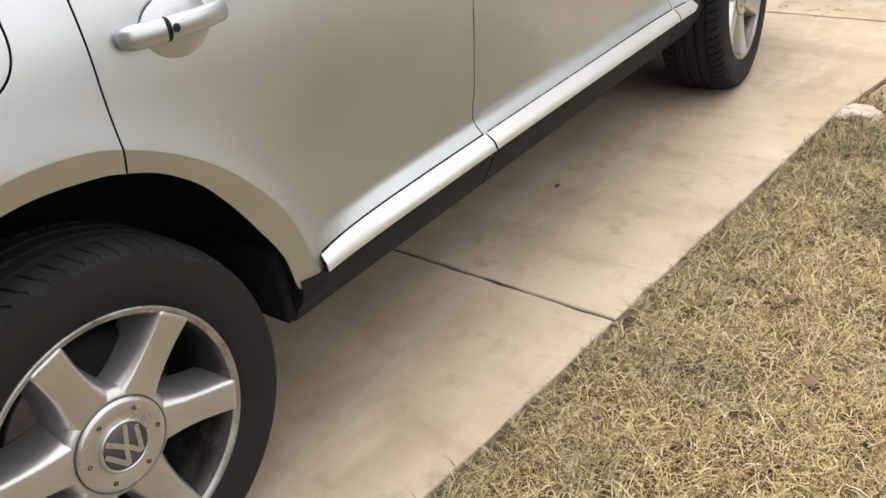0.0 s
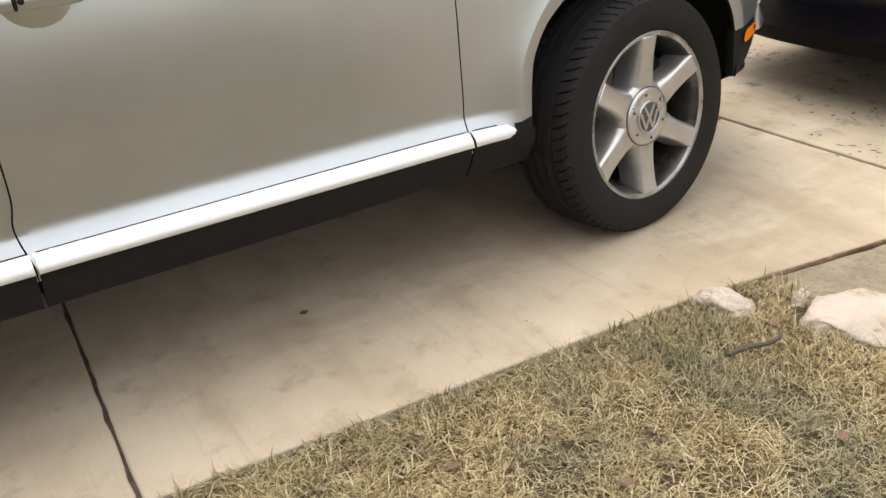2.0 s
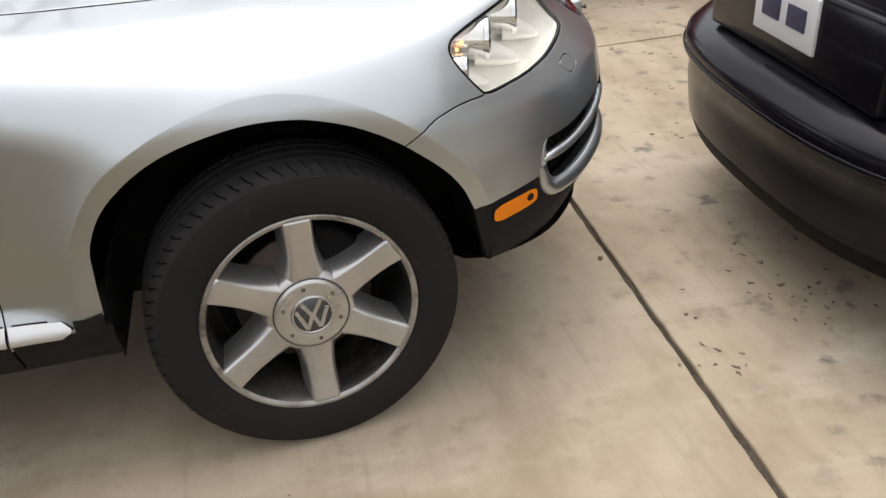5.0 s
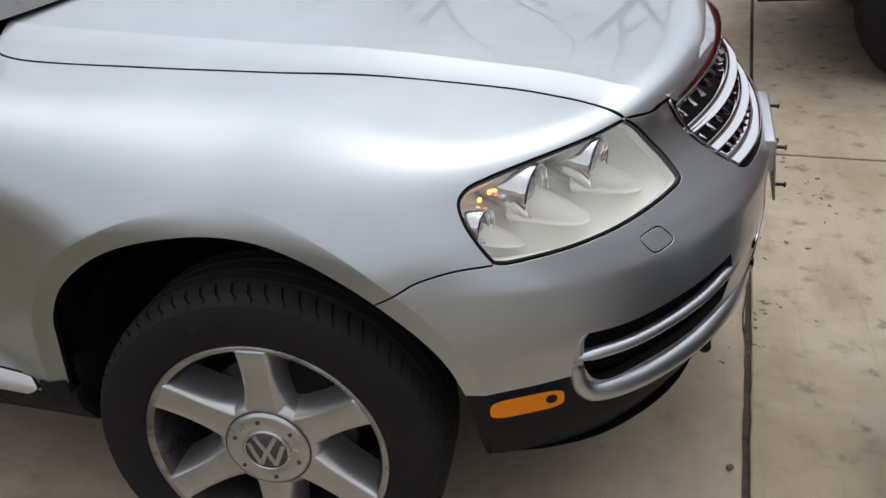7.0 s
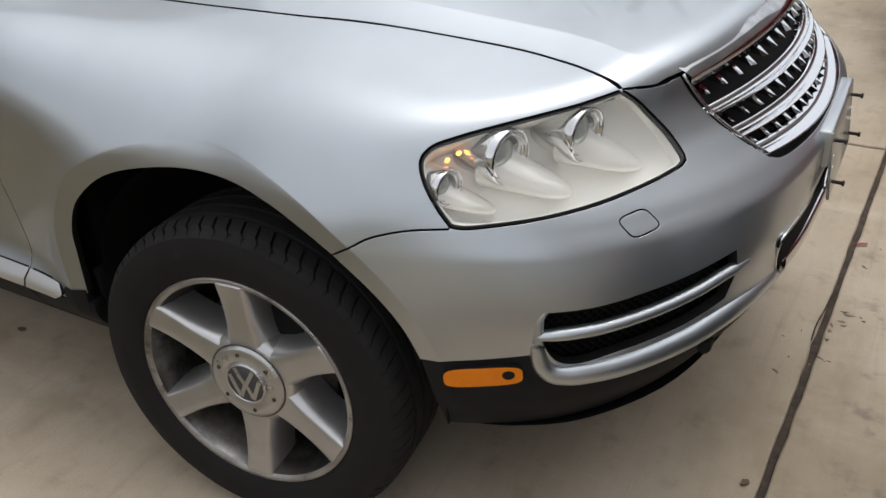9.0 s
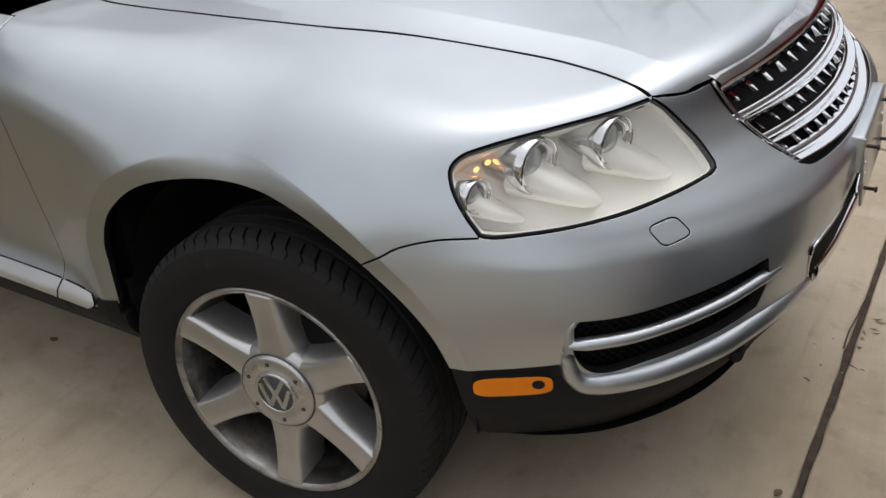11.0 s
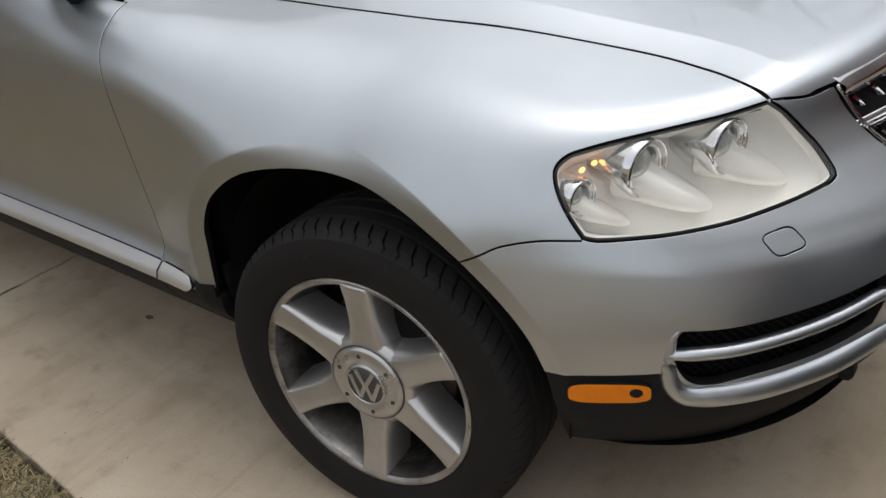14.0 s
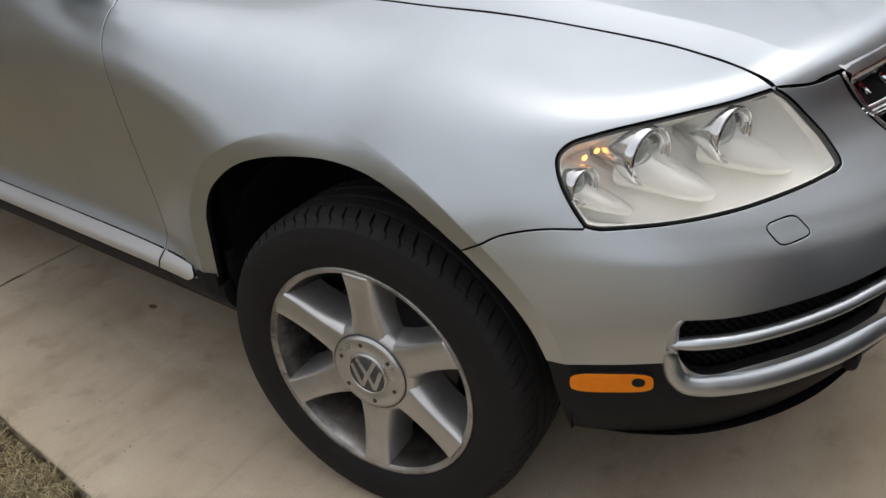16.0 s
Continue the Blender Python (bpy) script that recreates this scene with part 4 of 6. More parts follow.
low_loop = outline([(0.928, 0.590, 0.646), (0.95, 0.75, 0.647), (0.958, HALF, 0.648)], [(0.958, HALF, 0.648), (0.945, HALF, 0.506)], [(0.945, HALF, 0.506), (0.935, 0.80, 0.508), (0.928, 0.685, 0.510)], [(0.928, 0.685, 0.510), (0.926, 0.655, 0.523), (0.924, 0.625, 0.56), (0.925, 0.595, 0.61), (0.926, 0.580, 0.636), (0.928, 0.590, 0.646)])
low = part("lower_grille", both(panel(low_loop, gap=0.0, step=0.03, lift=0.004, depth=0.008)), DARK, car, "black lower grille with a chrome rim")
low_rim = tube(spline([(0.940, 0.80, 0.510), (0.932, 0.69, 0.511), (0.927, 0.645, 0.53), (0.926, 0.612, 0.575), (0.928, 0.590, 0.618), (0.931, 0.586, 0.638), (0.936, 0.605, 0.6475), (0.954, 0.75, 0.648), (0.963, HALF, 0.649)], 0.012), (0.0036, 0.0036), 8, (1, 0, 0.2), caps=False)
part("grille_rim", low_rim, CHROME, low)
part("grille_rim", mirrored(low_rim), CHROME, low)
low_bar = tube(spline([(0.930, 0.640, 0.548), (0.950, 0.78, 0.552), (0.962, HALF, 0.554)], 0.02), (0.012, 0.021), 14)
part("grille_bar", low_bar, CHROME, low)
part("grille_bar", mirrored(low_bar), CHROME, low)
hook = lathe([(0.0, -0.012), (0.012, -0.012), (0.014, -0.006), (0.014, 0.02), (0.0, 0.02)], 16)
part("tow_eye_cover", (hook[0] + (0.845, 0.42, 0.472), hook[1]), PLASTIC, car)

# dark inside: wheel wells and floor
def well(cx, cz, r, inner, low):
    prof = [(r, 0.085), (r, 0.25), (r, inner), (0.0, inner)]
    d = lathe(prof, 44, radians(low), radians(192))
    return d[0] + (cx, 0, cz), d[1]


for cx, cz, r, low in ((0.0, 0.40, 0.452, -2), (-2.855, 0.37, 0.44, 12)):
    side_part("wheel_well", well(cx, cz, r, 0.45, low), DARK, "black wheel arch lining")
for x0, x1, y0, z0, z1 in ((-3.6, 0.66, 0.50, 0.22, 0.72), (-2.37, -0.47, 0.12, 0.335, 0.90), (-3.55, -3.33, 0.22, 0.35, 0.90), (0.44, 0.60, 0.42, 0.31, 0.72), (0.58, 0.70, 0.48, 0.32, 0.72), (0.68, 0.79, 0.58, 0.35, 0.72), (0.77, 0.84, 0.56, 0.42, 0.70)):
    part("underbody", box(x0, x1, y0, 2 * HALF - y0, z0, z1, 0.02), DARK, car)
# A tray added behind the valance, to block light from the ground below.
edge = np.array([(0.44, 0.10, 0.387), (0.55, 0.14, 0.377), (0.68, 0.24, 0.367), (0.80, 0.42, 0.372), (0.86, 0.70, 0.367), (0.88, HALF, 0.362)])
edge = spline(edge, 0.05)
inward = (np.array((0.30, HALF, 0)) - edge) * (1, 1, 0)
inward /= np.linalg.norm(inward, axis=1, keepdims=True)
tray = np.vstack([edge, edge + inward * 0.13 - (0, 0, 0.075), edge + inward * 0.22 - (0, 0, 0.11), edge + inward * 0.40 - (0, 0, 0.12)])
n_ = len(edge)
side_part("undertray", (tray, [(k * n_ + i, k * n_ + i + 1, (k + 1) * n_ + i + 1, (k + 1) * n_ + i) for k in range(3) for i in range(n_ - 1)]), PLASTIC, "black tray added under the bumper to deepen the shade below")
flap = box(-0.462, -0.445, 0.07, 0.30, 0.37, 0.50, 0.006)
side_part("mud_flap", flap, DARK)
flap = box(-2.455, -2.425, 0.062, 0.26, 0.335, 0.50, 0.014, 3)
side_part("mud_flap", flap, DARK)

# cabin: roof, pillars and glass above the waist
def cabin_ring(s, z):
    """Plan outline of the cabin at height share s (0 waist, 1 roof)."""
    x0, x1, y0 = -0.80 - 0.85 * s, -3.60 + 0.35 * s, 0.115 + 0.18 * s
    pts = []
    for t in np.linspace(0, 1, 9):
        pts.append((x0 + 0.10 * math.sin(math.pi * t), y0 + (2 * HALF - 2 * y0) * t))
    for t in np.linspace(0, 1, 9):
        pts.append((x1 - 0.05 * math.sin(math.pi * t), 2 * HALF - y0 - (2 * HALF - 2 * y0) * t))
    return [(x, y, z) for x, y in pts]


levels = [(0.0, 1.10), (0.25, 1.22), (0.5, 1.345), (0.78, 1.51), (0.93, 1.60), (1.02, 1.665), (1.25, 1.70), (1.6, 1.715)]
rings = [cabin_ring(s, z) for s, z in levels]
cv = np.array([p for r in rings for p in r])
cn = len(rings[0])
cf = [(k * cn + i, k * cn + (i + 1) % cn, (k + 1) * cn + (i + 1) % cn, (k + 1) * cn + i) for k in range(4, len(rings) - 1) for i in range(cn)] + [tuple((len(rings) - 1) * cn + i for i in range(cn))]
part("roof", (cv[4 * cn:], [tuple(i - 4 * cn for i in f[::-1]) for f in cf]), SILVER, car)
gf = [(k * cn + i, k * cn + (i + 1) % cn, (k + 1) * cn + (i + 1) % cn, (k + 1) * cn + i) for k in range(4) for i in range(cn)]
part("cabin_glass", (cv + (np.array((-2.2, HALF, 1.3)) - cv) * 0.006, [f[::-1] for f in gf]), GLASS, car, "dark tinted windows and windscreen")
for i, j in ((0, 0), (17, 17), (9, 9), (8, 8)):
    pillar = tube(np.array([rings[k][i] for k in range(5)]), (0.045, 0.03), 10, (0, 1, 0.3))
    part("pillar", pillar, SILVER if i in (17, 9) else PLASTIC, car)
for x in (-1.80, -2.72):
    for y0, y1 in ((0.128, 0.285), (2 * HALF - 0.128, 2 * HALF - 0.285)):
        part("pillar", tube(np.array([(x, y0, 1.06), (x - 0.03, (y0 + y1) / 2, 1.32), (x - 0.05, y1, 1.60)]), (0.05, 0.012), 8, (0, 1, 0.3)), PLASTIC, car)
part("cowl", box(-0.97, -0.80, 0.32, 2 * HALF - 0.32, 1.04, 1.062, 0.008), PLASTIC, car, "black plastic windscreen cowl")
waist = np.array([(-0.70, 0.10, 1.062), (-1.8, 0.105, 1.072), (-2.7, 0.115, 1.072), (-3.5, 0.17, 1.072)])
shelf = box(-3.58, -0.90, 0.11, 2 * HALF - 0.11, 1.08, 1.112, 0.012)
part("waist_sill", shelf, PLASTIC, car)
mirror_head = lathe([(0.0, -0.09), (0.055, -0.085), (0.085, -0.05), (0.09, 0.0), (0.07, 0.04), (0.0, 0.05)], 24)
side_part("door_mirror", joined((mirror_head[0][:, [1, 0, 2]] * (1.0, 1.25, 0.95) + (-0.90, -0.02, 1.21), [f[::-1] for f in mirror_head[1]]), tube(np.array([(-0.92, 0.05, 1.17), (-0.92, 0.14, 1.11)]), (0.03, 0.02), 10, (1, 0, 0))), SILVER)
# tail of the car


def tail_sheet():
    z = np.linspace(0.42, 1.07, 14)
    a = np.linspace(0, math.pi / 2, 20)
    e = 2 / 3
    yc = np.cos(a) ** e * (HALF - 0.06)
    x = -3.02 - np.sin(a) ** e * 0.78
    v = np.array([(xx + 0.02 * ((zz - 0.7) / 0.35) ** 2, HALF - y, zz) for zz in z for xx, y in zip(x, yc) if True])
    keep = [k for k in range(20) if x[k] < -3.54]
    v = np.array([v[i * 20 + k] for i in range(14) for k in keep])
    m = len(keep)
    f = [(i * m + k, (i + 1) * m + k, (i + 1) * m + k + 1, i * m + k + 1) for i in range(13) for k in range(m - 1)]
    return joined((v, f), mirrored((v, f)))


part("tailgate", tail_sheet(), SILVER, car)


# ---- wheels ----
def tyre_mesh(radius=0.366, rim=0.247, width=0.255, blocks=70):
    """A road tyre: sidewalls, four grooves and slotted shoulders; its outer face towards -y at 0."""
    prof = [(rim - 0.012, 0.040), (rim + 0.004, 0.022), (rim + 0.010, 0.014), (rim + 0.022, 0.008), (rim + 0.05, 0.001), (rim + 0.075, 0.003), (radius - 0.024, 0.010), (radius - 0.012, 0.020)]
    grooves = []
    tread = [(radius - 0.006, 0.030, 1), (radius - 0.002, 0.046, 1), (radius, 0.062, 1), (radius - 0.008, 0.064, 0), (radius - 0.008, 0.072, 0), (radius, 0.074, 0), (radius + 0.001, 0.100, 0), (radius - 0.008, 0.102, 0), (radius - 0.008, 0.111, 0), (radius + 0.001, 0.113, 0)]
    full = [(r, d, 0) for r, d in prof] + tread
    full += [(r, width - d, s) for r, d, s in full[::-1]]
    ang, low = [], []
    for k in range(blocks):
        for share, dn in ((0.0, 0), (0.80, 0), (0.83, 1), (0.97, 1)):
            ang.append(2 * math.pi * (k + share) / blocks)
            low.append(dn)
    v = []
    for a, dn in zip(ang, low):
        for i, (r, d, s) in enumerate(full):
            rr = r - (0.0095 if (dn and s) else 0.0)
            if dn and i in (7, len(full) - 8):
                rr -= 0.0045
            skew = a + 0.9 * min(d, width - d) * (1 if s or d > 0.03 else 0)
            v.append((rr * math.cos(skew), d, rr * math.sin(skew)))
    m, n = len(full), len(ang)
    f = [[(i * m + k, i * m + k + 1, ((i + 1) % n) * m + k + 1, ((i + 1) % n) * m + k) for i in range(n) for k in band] for band in ([k for k in range(m - 1) if not 6 <= k < m - 7], range(6, m - 7))]
    return (np.array(v), f[0]), (np.array(v), f[1])


def spoke_mesh(angle):
    """One broad spoke: a flat face, rounded shoulders that fall into the openings, and a bevelled end proud of the rim."""
    rs = np.array([0.055, 0.080, 0.098, 0.112, 0.128, 0.145, 0.167, 0.187, 0.207, 0.224, 0.237, 0.2435, 0.2467, 0.2473])
    half = np.array([0.050, 0.047, 0.044, 0.0415, 0.0395, 0.0382, 0.0375, 0.0378, 0.0388, 0.0402, 0.0415, 0.0420, 0.0415, 0.0410])
    face = np.array([0.0300, 0.0300, 0.0292, 0.0283, 0.0270, 0.0255, 0.0235, 0.0213, 0.0187, 0.0160, 0.0135, 0.0120, 0.0145, 0.0240])
    half = half * 0.72
    flare = np.interp(rs, [0.08, 0.105, 0.13, 0.16, 0.23, 0.245], [1.35, 1.28, 1.12, 0.95, 0.75, 0.5])
    shoulder = ((0.66, 0.085), (0.60, 0.056), (0.50, 0.035), (0.36, 0.0185), (0.20, 0.0072), (0.05, 0.0015), (-0.08, 0.0))
    v = []
    for r, h, y, w in zip(rs, half, face, flare):
        side = [(1 + o * (w if o > 0 else 1), d) for o, d in shoulder]
        for s, d in [(-s, d) for s, d in side] + [(-0.4, 0.0), (0.0, -0.0006), (0.4, 0.0)] + side[::-1]:
            v.append((r, y + d, h * s))
    m = 17
    f = [(i * m + k, i * m + k + 1, (i + 1) * m + k + 1, (i + 1) * m + k) for i in range(len(rs) - 1) for k in range(m - 1)]
    f.append(tuple(range((len(rs) - 1) * m, len(rs) * m)))
    c, s = math.cos(angle), math.sin(angle)
    v = np.array(v)
    return np.stack([v[:, 0] * c - v[:, 2] * s, v[:, 1], v[:, 0] * s + v[:, 2] * c], 1), f


def build_wheel(phase):
    rim_prof = [(0.247, 0.040), (0.2545, 0.020), (0.2555, 0.0145), (0.2535, 0.0115), (0.2470, 0.0135), (0.2405, 0.0185), (0.2370, 0.027), (0.2320, 0.046), (0.2265, 0.074), (0.217, 0.12), (0.212, 0.22)]
    rim_prof = [(r * 1.010, d) for r, d in rim_prof]
    hub_prof = [(0.0, 0.030), (0.06, 0.030), (0.086, 0.0285), (0.098, 0.0305), (0.108, 0.040), (0.114, 0.060), (0.116, 0.10)]
    wheel = part("wheel", lathe(rim_prof[:6], 96), RIM_EDGE, car, "six-spoke cast alloy wheel with scuffs and brake dust")
    part("rim_flange", lathe(rim_prof[5:9], 96), BARREL, wheel, "dirty inner rim, scuffs and sky glints put in as pale patches")
    part("barrel", lathe(rim_prof[8:], 72), BARREL, wheel, "dusty inner rim barrel with scuffs and painted sky glints")
    part("hub", lathe(hub_prof, 48), ALLOY, wheel)
    for k in range(6):
        part("spoke", spoke_mesh(phase + k * math.pi / 3), ALLOY, wheel)
    sidewall, tread = tyre_mesh(0.372, 0.2495)
    part("tyre", sidewall, RUBBER, wheel, "black road tyre with slotted shoulders")
    part("tread", tread, TREAD, wheel, "slotted tread, paler than the sidewalls", smooth=False)
    # a dark disc added behind the spokes, in place of the shade there
    part("inner_barrel", lathe([(0.212, 0.19), (0.10, 0.19), (0.0, 0.18)], 40), DARK, wheel)
    cap = part("hub_cap", lathe([(0.0, 0.0215), (0.049, 0.0200), (0.052, 0.0222), (0.055, 0.0200), (0.080, 0.0212), (0.087, 0.0230), (0.0905, 0.030)], 56), CAP, wheel, "round silver hub cap")
    part("cap_seam", lathe([(0.0895, 0.0268), (0.0903, 0.0262), (0.0916, 0.0263), (0.0922, 0.030)], 56), BADGE, wheel, "dark seam round the hub cap")
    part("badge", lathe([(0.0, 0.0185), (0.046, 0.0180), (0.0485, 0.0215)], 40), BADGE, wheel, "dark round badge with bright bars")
    part("badge_ring", lathe([(0.0445, 0.021), (0.045, 0.0162), (0.048, 0.0155), (0.0505, 0.0175), (0.051, 0.022)], 48), CAP, wheel)
    for deep, ((x0, z0), (x1, z1)) in enumerate((((-0.019, 0.030), (0.0, -0.003)), ((0.019, 0.030), (0.0, -0.003)), ((-0.031, 0.014), (-0.013, -0.030)), ((0.031, 0.014), (0.013, -0.030)), ((-0.013, -0.030), (0.0, 0.0)), ((0.013, -0.030), (0.0, 0.0)))):
        x0, z0, x1, z1 = (1.2 * c for c in (x0, z0, x1, z1))
        d = np.array((x1 - x0, z1 - z0))
        w = np.array((-d[1], d[0])) / np.linalg.norm(d) * 0.0046
        q = np.array([(x0 + w[0], 0.0160, z0 + w[1]), (x1 + w[0], 0.0160, z1 + w[1]), (x1 - w[0], 0.0160, z1 - w[1]), (x0 - w[0], 0.0160, z0 - w[1])])
        q[:, 1] += 0.0003 * deep
        v = np.vstack([q, q + (0, 0.0025, 0)])
        part("badge_bar", (v, [(0, 1, 2, 3), (0, 4, 5, 1), (1, 5, 6, 2), (2, 6, 7, 3), (3, 7, 4, 0)]), CAP, wheel, smooth=False)
    for k in range(6):
        a = phase + (k + 0.15) * math.pi / 3
        b = lathe([(0.0, 0.0225), (0.0022, 0.0225), (0.0024, 0.0188), (0.0040, 0.0184), (0.0046, 0.0195), (0.0046, 0.023)], 12)
        part("bolt", (b[0] + (0.070 * math.cos(a), 0, 0.070 * math.sin(a)), b[1]), IRON, wheel)
    part("brake_disc", lathe([(0.06, 0.115), (0.165, 0.115), (0.168, 0.120), (0.168, 0.14), (0.06, 0.14)], 48), IRON, wheel, "brown-stained brake disc")
    cal = lathe([(0.10, 0.085), (0.185, 0.085), (0.195, 0.095), (0.195, 0.155), (0.10, 0.155)], 14, radians(20), radians(75))
    part("brake_caliper", cal, DARK, wheel)
    return wheel


wheel = build_wheel(radians(90))
wheel.matrix_basis = pose(0.0, 0.008, 0.3645, -3.0, 0, 5.5)


def wheel_copy(m):
    return copy_thing(wheel, m)


rear = wheel_copy(pose(-2.843, 0.040, 0.343, -1.0, -17, 0) @ Matrix.Scale(0.93, 4))
wheel_copy(pose(0.0, 2 * HALF - 0.010, 0.362, 180, 0, 7.0))
wheel_copy(pose(-2.855, 2 * HALF - 0.012, 0.362, 180, 0, 0))


# ---- ground, driveway, lawn ----
def lawn_edge(x):
    """The driveway's edge: straight along the lawn, then turning out towards the path."""
    return np.interp(x, (-9.0, -0.22, 0.94, 9.0), (0.336, -0.397, -0.598, -1.27))


def seam_x(y, x0):
    return x0 + 0.042 * (y + 0.6)


ground = tagged(shaped("ground", (lambda s: ([(-s, -s, -0.07), (s, -s, -0.07), (s, s, -0.07), (-s, s, -0.07)], [(0, 1, 2, 3)]))(900), SOIL), "brown winter ground reaching to the horizon", "ground", kind="structure")


def slab(corners, z=0.0, thick=0.10, bevel=0.006, wobble=0.002, seed=0, cell=0.25):
    """A concrete slab with slightly crumbled edges from its plan corners (anticlockwise)."""
    rng = np.random.RandomState(seed)
    pts = []
    c = np.asarray(corners, float)
    for a, b in zip(c, np.roll(c, -1, 0)):
        n = max(2, int(np.linalg.norm(b - a) / 0.05))
        t = np.linspace(0, 1, n, endpoint=False)[:, None]
        pts.append(a + (b - a) * t)
    p = np.vstack(pts)
    d = np.roll(p, -1, 0) - np.roll(p, 1, 0)
    inn = np.stack([-d[:, 1], d[:, 0]], 1) / np.linalg.norm(d, axis=1, keepdims=True)
    p = p + inn * np.abs(rng.normal(0, wobble, len(p)))[:, None]
    n = len(p)
    rings = [(p + inn * bevel, z), (p + inn * bevel * 0.3, z - bevel * 0.35), (p, z - bevel), (p, z - thick)]
    v = np.vstack([np.column_stack([q, np.full(n, h)]) for q, h in rings])
    f = [tuple(range(n))] + [(k * n + i, (k + 1) * n + i, (k + 1) * n + (i + 1) % n, k * n + (i + 1) % n) for k in range(3) for i in range(n)]
    return v, f


driveway = tagged(new("driveway"), "pale sand-coloured concrete driveway laid in large slabs", "driveway", kind="structure")
G = 0.006


def cell_of(xa, xb, ya, yb):
    """Slab corners between two cross seams and two rows; xa, xb are seam offsets, ya, yb numbers or the lawn edge."""
    def corner(x0, y):
        if y is None:
            x = x0
            for _ in range(4):
                x = seam_x(lawn_edge(x), x0)
            return (x, lawn_edge(x))
        return (seam_x(y, x0), y)
    ga, gb = ({-1.735: 0.0032, 0.945: 0.0078}.get(s, G) for s in (xa, xb))
    kink = [(-0.22, lawn_edge(-0.22))] if ya is None and xa < -0.22 < xb else []
    return [corner(xa + ga, ya), *kink, corner(xb - gb, ya), corner(xb - gb, yb), corner(xa + ga, yb)]


rows = ((None, 2.545), (2.557, 6.35))
seams = (-7.4, -4.6, -1.735, 0.945, 3.7, 6.6, 9.5)
k = 0
for ya, yb in rows:
    for xa, xb in zip(seams, seams[1:]):
        k += 1
        part("slab", slab(cell_of(xa, xb, ya, yb), seed=k, bevel=0.006, wobble=0.0022), CONCRETE, driveway, smooth=False)

# rough path slabs that meet the driveway beside the stones
path_walk = tagged(new("garden_path"), "rough weathered concrete path slabs at the driveway edge", "path", kind="structure")
part("slab", slab([(-0.02, -0.442), (-0.10, -1.24), (0.35, -1.045), (0.95, -0.762), (0.93, -0.608)], z=-0.006, seed=50, bevel=0.008, wobble=0.002), WALKSTONE, path_walk, smooth=False)
part("slab", slab([(1.06, -0.720), (0.652, -0.902), (0.36, -1.032), (-0.15, -1.26), (-0.15, -2.6), (2.6, -2.6), (2.6, -1.15)], z=0.045, thick=0.12, seed=51, bevel=0.012, wobble=0.004), WALKSTONE, path_walk, smooth=False)
DEBRIS = material("joint_debris", (0.17, 0.098, 0.05), 0.95, second=(0.09, 0.062, 0.04), scale=40, grain=0.006, grain_scale=90)


def joint_fill():
    """Leaf litter pressed into the joint between driveway and path."""
    r = np.random.RandomState(12)
    x = np.linspace(-0.03, 0.96, 90)
    v = []
    for i, xx in enumerate(x):
        y = lawn_edge(xx)
        w = 0.0055 + 0.003 * math.sin(xx * 9 + 1) + 0.002 * math.sin(xx * 31) + r.uniform(0, 0.005) + 0.006 * max(0, xx - 0.4)
        for k, (o, h) in enumerate(((0.004, -0.03), (0.003, -0.006), (-0.4 * w, 0.001), (-0.9 * w, 0.002), (-1.3 * w, -0.004), (-1.4 * w, -0.03))):
            v.append((xx, y + o, h - 0.003 + r.uniform(-0.003, 0.003)))
    return v, [(i * 6 + k, i * 6 + k + 1, (i + 1) * 6 + k + 1, (i + 1) * 6 + k) for i in range(89) for k in range(5)]


JOINT_DIRT = material("joint_dirt", (0.05, 0.038, 0.028), 0.95, second=(0.10, 0.078, 0.058), scale=30, mix=0.3, grain=0.004, grain_scale=120)


def joint_dirt(x0, ya, yb, depth, seed):
    """Sandy dirt settled in a cross joint of the driveway."""
    r = np.random.RandomState(seed)
    y = np.linspace(ya, yb, 120)
    v = []
    for yy in y:
        h = depth + r.uniform(-0.002, 0.002) + 0.002 * math.sin(yy * 17)
        v += [(seam_x(yy, x0) + o, yy, h + r.uniform(-0.001, 0.001)) for o in (-0.02, 0.0, 0.02)]
    return v, [(i * 3 + k, i * 3 + k + 1, (i + 1) * 3 + k + 1, (i + 1) * 3 + k) for i in range(119) for k in range(2)]


for x0, d in ((-1.735, -0.007), (0.945, -0.016), (3.7, -0.016)):
    tagged(shaped("joint_dirt", joint_dirt(x0, lawn_edge(x0) - 0.01, 6.3, d, int(x0 * 10) + 40), JOINT_DIRT), "brown dirt settled in the driveway joint", "dirt", kind="stuff")


def gravel(n, x0, x1, depth, seed):
    """Small angular pebbles strewn in the bare corner beside the driveway's end."""
    r = np.random.RandomState(seed)
    pieces = []
    for _ in range(n):
        x = r.uniform(x0, x1)
        y = lawn_edge(x) - 0.012 - r.uniform(0, depth)
        k = r.uniform(0.003, 0.008)
        bm = np.array([(1, 0, 0), (-1, 0, 0), (0, 1, 0), (0, -1, 0), (0, 0, 1), (0, 0, -1)], float) * k * r.uniform(0.6, 1.2, (6, 1))
        a = r.uniform(0, math.pi)
        bm[:, :2] = bm[:, :2] @ np.array([(math.cos(a), -math.sin(a)), (math.sin(a), math.cos(a))])
        pieces.append((bm + (x, y, -0.014 + k * 0.4), [(0, 2, 4), (2, 1, 4), (1, 3, 4), (3, 0, 4), (2, 0, 5), (1, 2, 5), (3, 1, 5), (0, 3, 5)]))
    return joined(*pieces)


MULCH = material("reddish_dirt", (0.115, 0.06, 0.045), 0.95, second=(0.065, 0.045, 0.035), scale=35, mix=0.4, grain=0.006, grain_scale=120)
